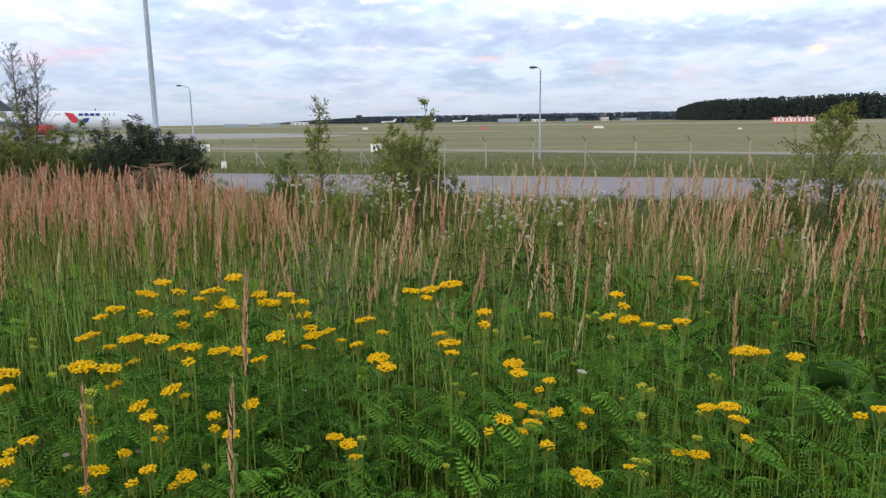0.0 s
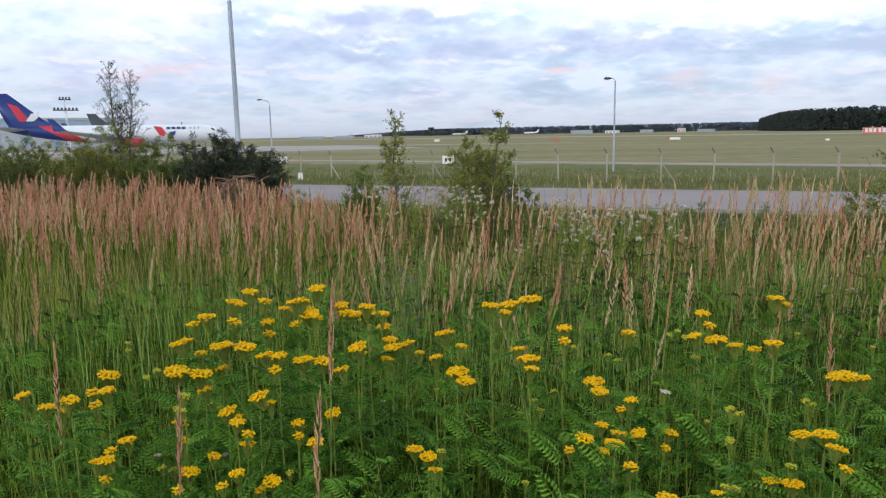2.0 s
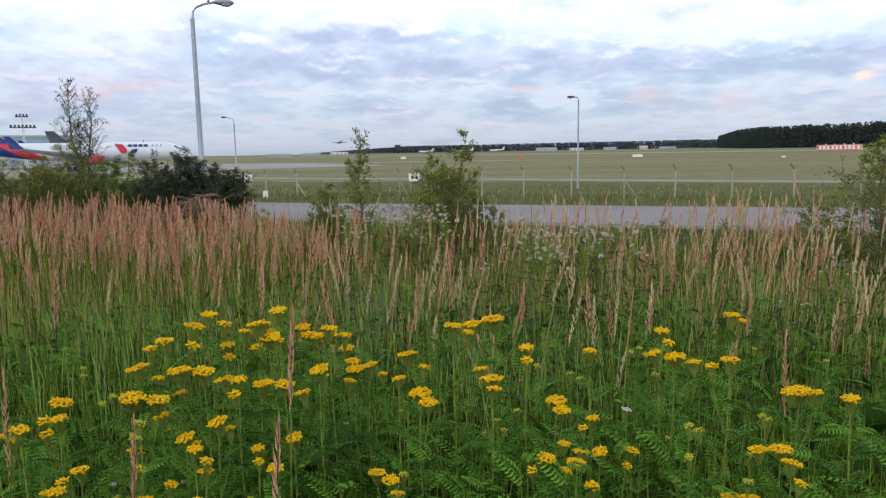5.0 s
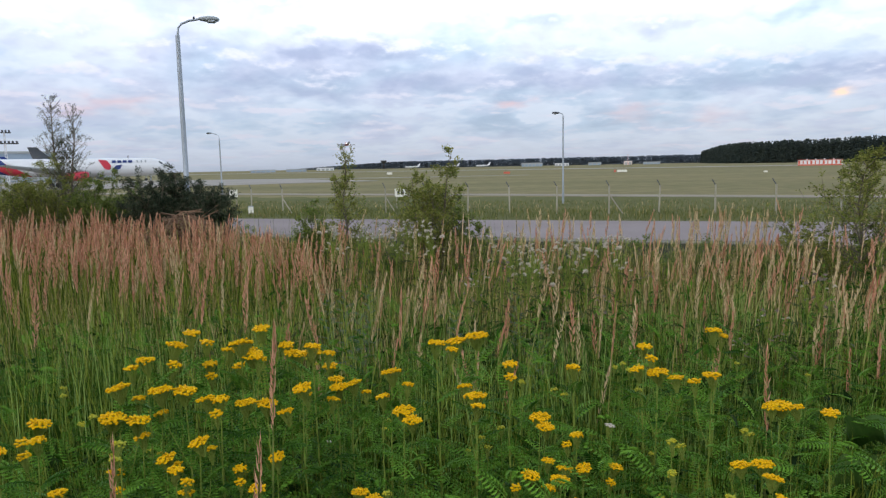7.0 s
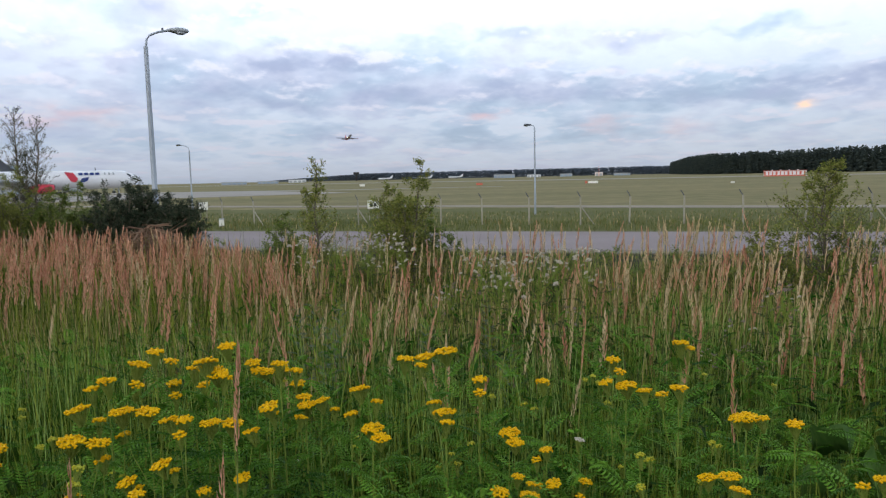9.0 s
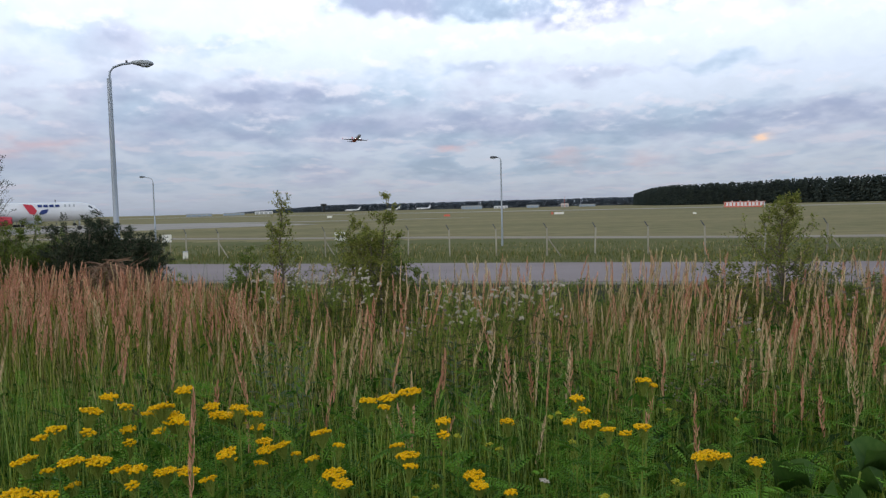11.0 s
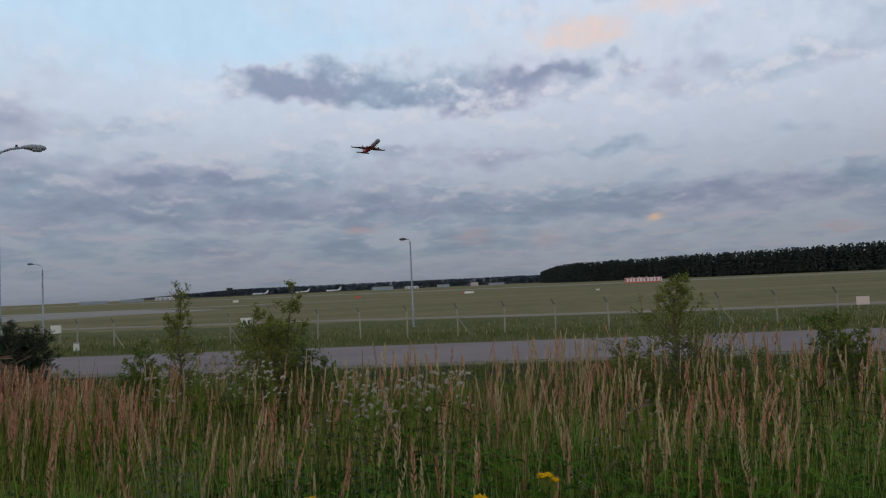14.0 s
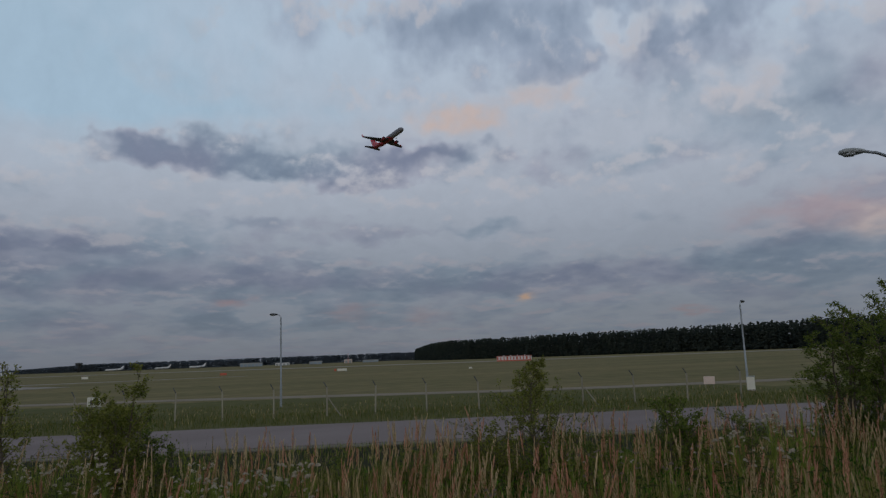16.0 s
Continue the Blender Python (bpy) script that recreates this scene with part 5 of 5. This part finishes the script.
for i in range(11):
    s = (i + 1.2) / 12
    n = len(x)
    a, pitch, roll = i * 2.4 + rng.uniform(-0.5, 0.5, n), rng.uniform(0.35, 1.1, n), rng.uniform(-0.4, 0.4, n)
    ca, sa, cp, sp = np.cos(a), np.sin(a), np.cos(pitch), np.sin(pitch)
    m = np.zeros((n, 4, 4))
    k = rng.uniform(0.75, 1.15, n) * (1.15 - 0.35 * s)
    m[:, :3, 0] = np.stack([ca * cp, sa * cp, sp], 1) * k[:, None]
    m[:, :3, 1] = np.stack([-sa, ca, np.sin(roll)], 1) * k[:, None]
    m[:, :3, 2] = np.stack([-ca * sp, -sa * sp, cp], 1) * k[:, None]
    m[:, :3, 3] = np.stack([x, y, z + top * s], 1)
    shoots.repeat(*(fa if i % 2 else fb), m, 0)
tagged(new("tansy_foliage", shoots.mesh("tansy_foliage", [M_TANSYLEAF, M_STEM])), "dense feathery green tansy shoots without flowers", "herbs", kind="stuff")

herbs = Pile()
x, y = zone(rng, 2300, -5.0, 9.5, 3.6, 11.0)
keep = (np.abs(azimuth(x, y)) < 58) & (azimuth(x, y) > -24)
x, y = x[keep], y[keep]
n = len(x)
z = heights(x, y)
for i in range(9):
    pts = np.stack([x + rng.normal(0, 0.035, n), y + rng.normal(0, 0.035, n), z + rng.uniform(0.12, 0.62, n) * np.clip(1.3 - 0.07 * y, 0.45, 1)], 1)
    herbs.repeat(LEAF_V, LEAF_F, scatter(rng, pts, 0.085, 0.8, 0.4), 0 if i % 3 else 1)
tagged(new("meadow_herbs", herbs.mesh("meadow_herbs", [M_TANSYLEAF, M_BRISTLE])), "mixed green herbs in the meadow", "herbs", kind="stuff")

# low leaves added to fill the gaps, their dark colour standing for shade
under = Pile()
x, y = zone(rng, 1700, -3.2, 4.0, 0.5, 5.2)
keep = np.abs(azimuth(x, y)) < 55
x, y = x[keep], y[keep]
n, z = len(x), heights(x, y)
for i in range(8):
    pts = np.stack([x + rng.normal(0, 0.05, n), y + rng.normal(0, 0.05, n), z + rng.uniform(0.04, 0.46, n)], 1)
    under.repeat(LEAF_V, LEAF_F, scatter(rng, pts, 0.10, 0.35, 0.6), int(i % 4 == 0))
tagged(new("undergrowth", under.mesh("undergrowth", [M_SHADELEAF, M_BROAD])), "low green leaves under the tansy, coloured dark for the shade there", "herbs", kind="stuff")

# ---- thistles, mugwort, burdock ----


def down_head(rng, radius, n):
    p = Pile()
    for _ in range(n):
        d = Vector(rng.normal(0, 1, 3)).normalized()
        d.z = abs(d.z) * 0.9 - 0.25
        u = d.orthogonal().normalized() * radius * 0.07
        e = d * radius * rng.uniform(0.7, 1.2)
        p.add([(0, 0, 0), tuple(e * 0.7 - u), tuple(e), tuple(e * 0.7 + u)], [(0, 1, 2), (0, 2, 3)])
    return p


rng = np.random.default_rng(101)
DOWN = [down_head(rng, 0.022, 110).mesh("seed_head", [M_FLUFF]), down_head(rng, 0.018, 90).mesh("seed_head", [M_MAUVE]), down_head(rng, 0.018, 90).mesh("seed_head", [M_FLUFF])]
BRISTLE = raw_mesh("leaf", *feather_leaf(6, 0.16, 0.03, False), [M_BRISTLE])


def thistle(label, height, heads, mix, spread, big=0.75):
    t = thing("thistle", label, "thistle", "thistles in seed")
    p = Pile()
    tube(p, [(0, 0, -0.05), (0.01, 0, 0.5), (0, 0.01, 0.86)], [0.006, 0.005, 0.003], 5)
    for i in range(heads):
        a, r = i * 2.4 + kr.uniform(-0.6, 0.6), spread * kr.uniform(0.1, 1.0)
        e = Vector((r * math.cos(a), r * math.sin(a), 1.0 - 0.4 * r - 0.2 * kr.random() ** 1.5))
        tw = Pile()
        tube(tw, [(0, 0, 0.62 + 0.2 * kr.random()), (e.x * 0.7, e.y * 0.7, e.z - 0.12), tuple(e)], [0.003, 0.0022, 0.0016], 4)
        o = new("branch", tw.mesh("branch", [M_STEM]))
        o.parent = t
        h = new("seed_head", DOWN[mix[i % len(mix)]])
        h.parent = t
        h.matrix_basis = pose(*e, kr.uniform(-40, 40), kr.uniform(-40, 40), kr.uniform(0, 360)) @ Matrix.Scale(kr.uniform(0.65, 1.35) * big, 4)
    s = new("stem", p.mesh("stem", [M_STEM]))
    s.parent = t
    for i in range(12):
        lf = new("leaf", BRISTLE)
        lf.parent = t
        lf.matrix_basis = pose(0, 0, 0.25 + 0.55 * i / 12, kr.uniform(-25, 25), kr.uniform(-40, -10), i * 137.5)
    return t


WHITE_T = [thistle("thistle gone to white woolly seed heads", 1.0, 20, (0, 2, 2), 0.16, 0.88), thistle("thistle gone to white woolly seed heads", 1.0, 16, (2, 0), 0.15, 0.88)]
BROWN_T = [thistle("withered brownish thistle with greyish seed heads", 1.0, 14, (1, 1, 2), 0.17), thistle("withered brownish thistle with greyish seed heads", 1.0, 10, (1,), 0.14)]


def plant(models, spots):
    for i, (az, d, top) in enumerate(spots):
        x, y = polar(az, d)
        g = ground_height(x, y)
        m = pose(x, y, g, kr.uniform(-6, 6), kr.uniform(-6, 6), kr.uniform(0, 360)) @ Matrix.Scale(top - g, 4)
        if i < len(models):
            models[i].matrix_basis = m
        else:
            copy_thing(models[i % len(models)], m)


plant(WHITE_T, [(6.2, 4.9, 2.52), (7.8, 5.0, 2.50), (9.8, 5.1, 2.44), (12.3, 5.0, 2.45), (5.2, 4.7, 2.40), (-11.4, 6.6, 2.42), (-3.4, 6.6, 2.46), (-2.0, 6.4, 2.40),
                (-9.0, 6.8, 2.40), (-6.0, 6.6, 2.38), (3.6, 5.6, 2.42), (47.5, 6.0, 2.62), (49.5, 6.2, 2.62), (45.5, 6.4, 2.45)])
plant(BROWN_T, [(26.5, 4.6, 2.36), (28.0, 4.8, 2.36), (24.0, 4.4, 2.22), (30.2, 7.0, 2.42), (33.0, 6.2, 2.42), (35.5, 6.0, 2.46), (38.0, 6.2, 2.48), (41.0, 5.8, 2.4),
                (21.9, 4.2, 2.06), (25.0, 4.3, 2.06), (1.0, 5.0, 2.34), (2.4, 5.1, 2.38), (0.0, 4.8, 2.3), (15.0, 5.6, 2.2), (43.0, 6.2, 2.5), (10.8, 4.6, 2.22)])

SILVER = raw_mesh("leaf", *feather_leaf(6, 0.11, 0.03, False), [M_SILVER])


def mugwort(az, d, top):
    x, y = polar(az, d)
    g = ground_height(x, y)
    t = thing("mugwort", "silvery grey-green mugwort stalk", "mugwort", "mugwort in the meadow", pose(x, y, g))
    p = Pile()
    tube(p, [(0, 0, -0.05), (0.02, 0, (top - g) * 0.5), (0, 0, top - g)], [0.006, 0.005, 0.002], 5)
    s = new("stem", p.mesh("stem", [M_STEM]))
    s.parent = t
    for i in range(26):
        lf = new("leaf", SILVER)
        lf.parent = t
        q = 0.3 + 0.68 * i / 26
        lf.matrix_basis = pose(0, 0, (top - g) * q, kr.uniform(-25, 25), kr.uniform(-60, -20), i * 137.5) @ Matrix.Scale(1.25 - 0.8 * q, 4)


for az, d, top in ((-10.3, 4.2, 2.32), (-9.0, 4.0, 2.22), (-8.2, 4.4, 2.3), (-11.6, 4.5, 2.25), (6.0, 3.8, 2.1), (4.2, 4.6, 2.2), (-1.0, 4.4, 2.1)):
    mugwort(az, d, top)


def broad_leaf(long, wide):
    bm = bmesh.new()
    rows = []
    for i in range(9):
        s = i / 8
        w = wide * math.sin(math.pi * min(1, 0.12 + s * 0.88)) ** 0.7
        rows.append([bm.verts.new((long * s, w * k, 0.05 * abs(k) * 2 - 0.25 * long * s * s + 0.012 * math.sin(7 * s + 3 * k))) for k in (-1, -0.5, 0, 0.5, 1)])
    for a, b in zip(rows, rows[1:]):
        for k in range(4):
            bm.faces.new((a[k], a[k + 1], b[k + 1], b[k])).smooth = True
    bmesh.ops.remove_doubles(bm, verts=bm.verts, dist=0.001)
    me = bpy.data.meshes.new("leaf")
    bm.to_mesh(me)
    bm.free()
    me.materials.append(M_BROAD)
    return me


BROAD = broad_leaf(0.19, 0.07)
for az, d in ((33.5, 2.9), (38.0, 3.0), (43.0, 3.4)):
    x, y = polar(az, d)
    b = thing("burdock", "burdock with large dull green leaves", "burdock", "burdock plants", pose(x, y, ground_height(x, y)))
    for i in range(9):
        p = Pile()
        a = radians(i * 137.5)
        e = Vector((0.12 * math.cos(a), 0.12 * math.sin(a), 0.28 + 0.045 * i))
        tube(p, [(0, 0, 0), (e.x * 0.5, e.y * 0.5, e.z * 0.7), tuple(e)], [0.006, 0.005, 0.004], 5)
        s = new("stalk", p.mesh("stalk", [M_STEM]))
        s.parent = b
        lf = new("leaf", BROAD)
        lf.parent = b
        lf.matrix_basis = pose(*e, kr.uniform(-12, 12), kr.uniform(-15, 25), i * 137.5)

# ---- what moves ----


def motions():
    """The departing airliner rolls, lifts off and climbs past on a straight track."""
    speed, near, when, side = 82.0, 234.0, 19.5, 67.7
    heading = radians(side + 90)
    ox, oy = near * math.sin(radians(side)), near * math.cos(radians(side))
    rows = []
    for t, z, nose, bank in ((0.0, 0.0, 0, 0), (1.0, 0.0, 0, 0), (2.0, 1.0, 5, 0), (3.0, 6.0, 9, 0), (4.0, 12.0, 11, 0), (5.5, 23.0, 12, 0), (7.0, 36.0, 12, -2), (8.0, 43.0, 12, -2),
                             (9.0, 53.0, 12, -2), (10.3, 67.0, 12, -2), (11.5, 80.0, 12, -2), (12.5, 90.0, 12, -2), (13.5, 101.0, 12, -2), (14.5, 108.0, 12, -2), (15.2, 114.0, 12, -2), (16.0, 121.0, 12, -2)):
        s = speed * (t - when)
        rows.append((t, pose(ox + s * math.sin(heading), oy + s * math.cos(heading), z, bank, -nose, 90 - math.degrees(heading))))
    walk(departing, rows)


motions()
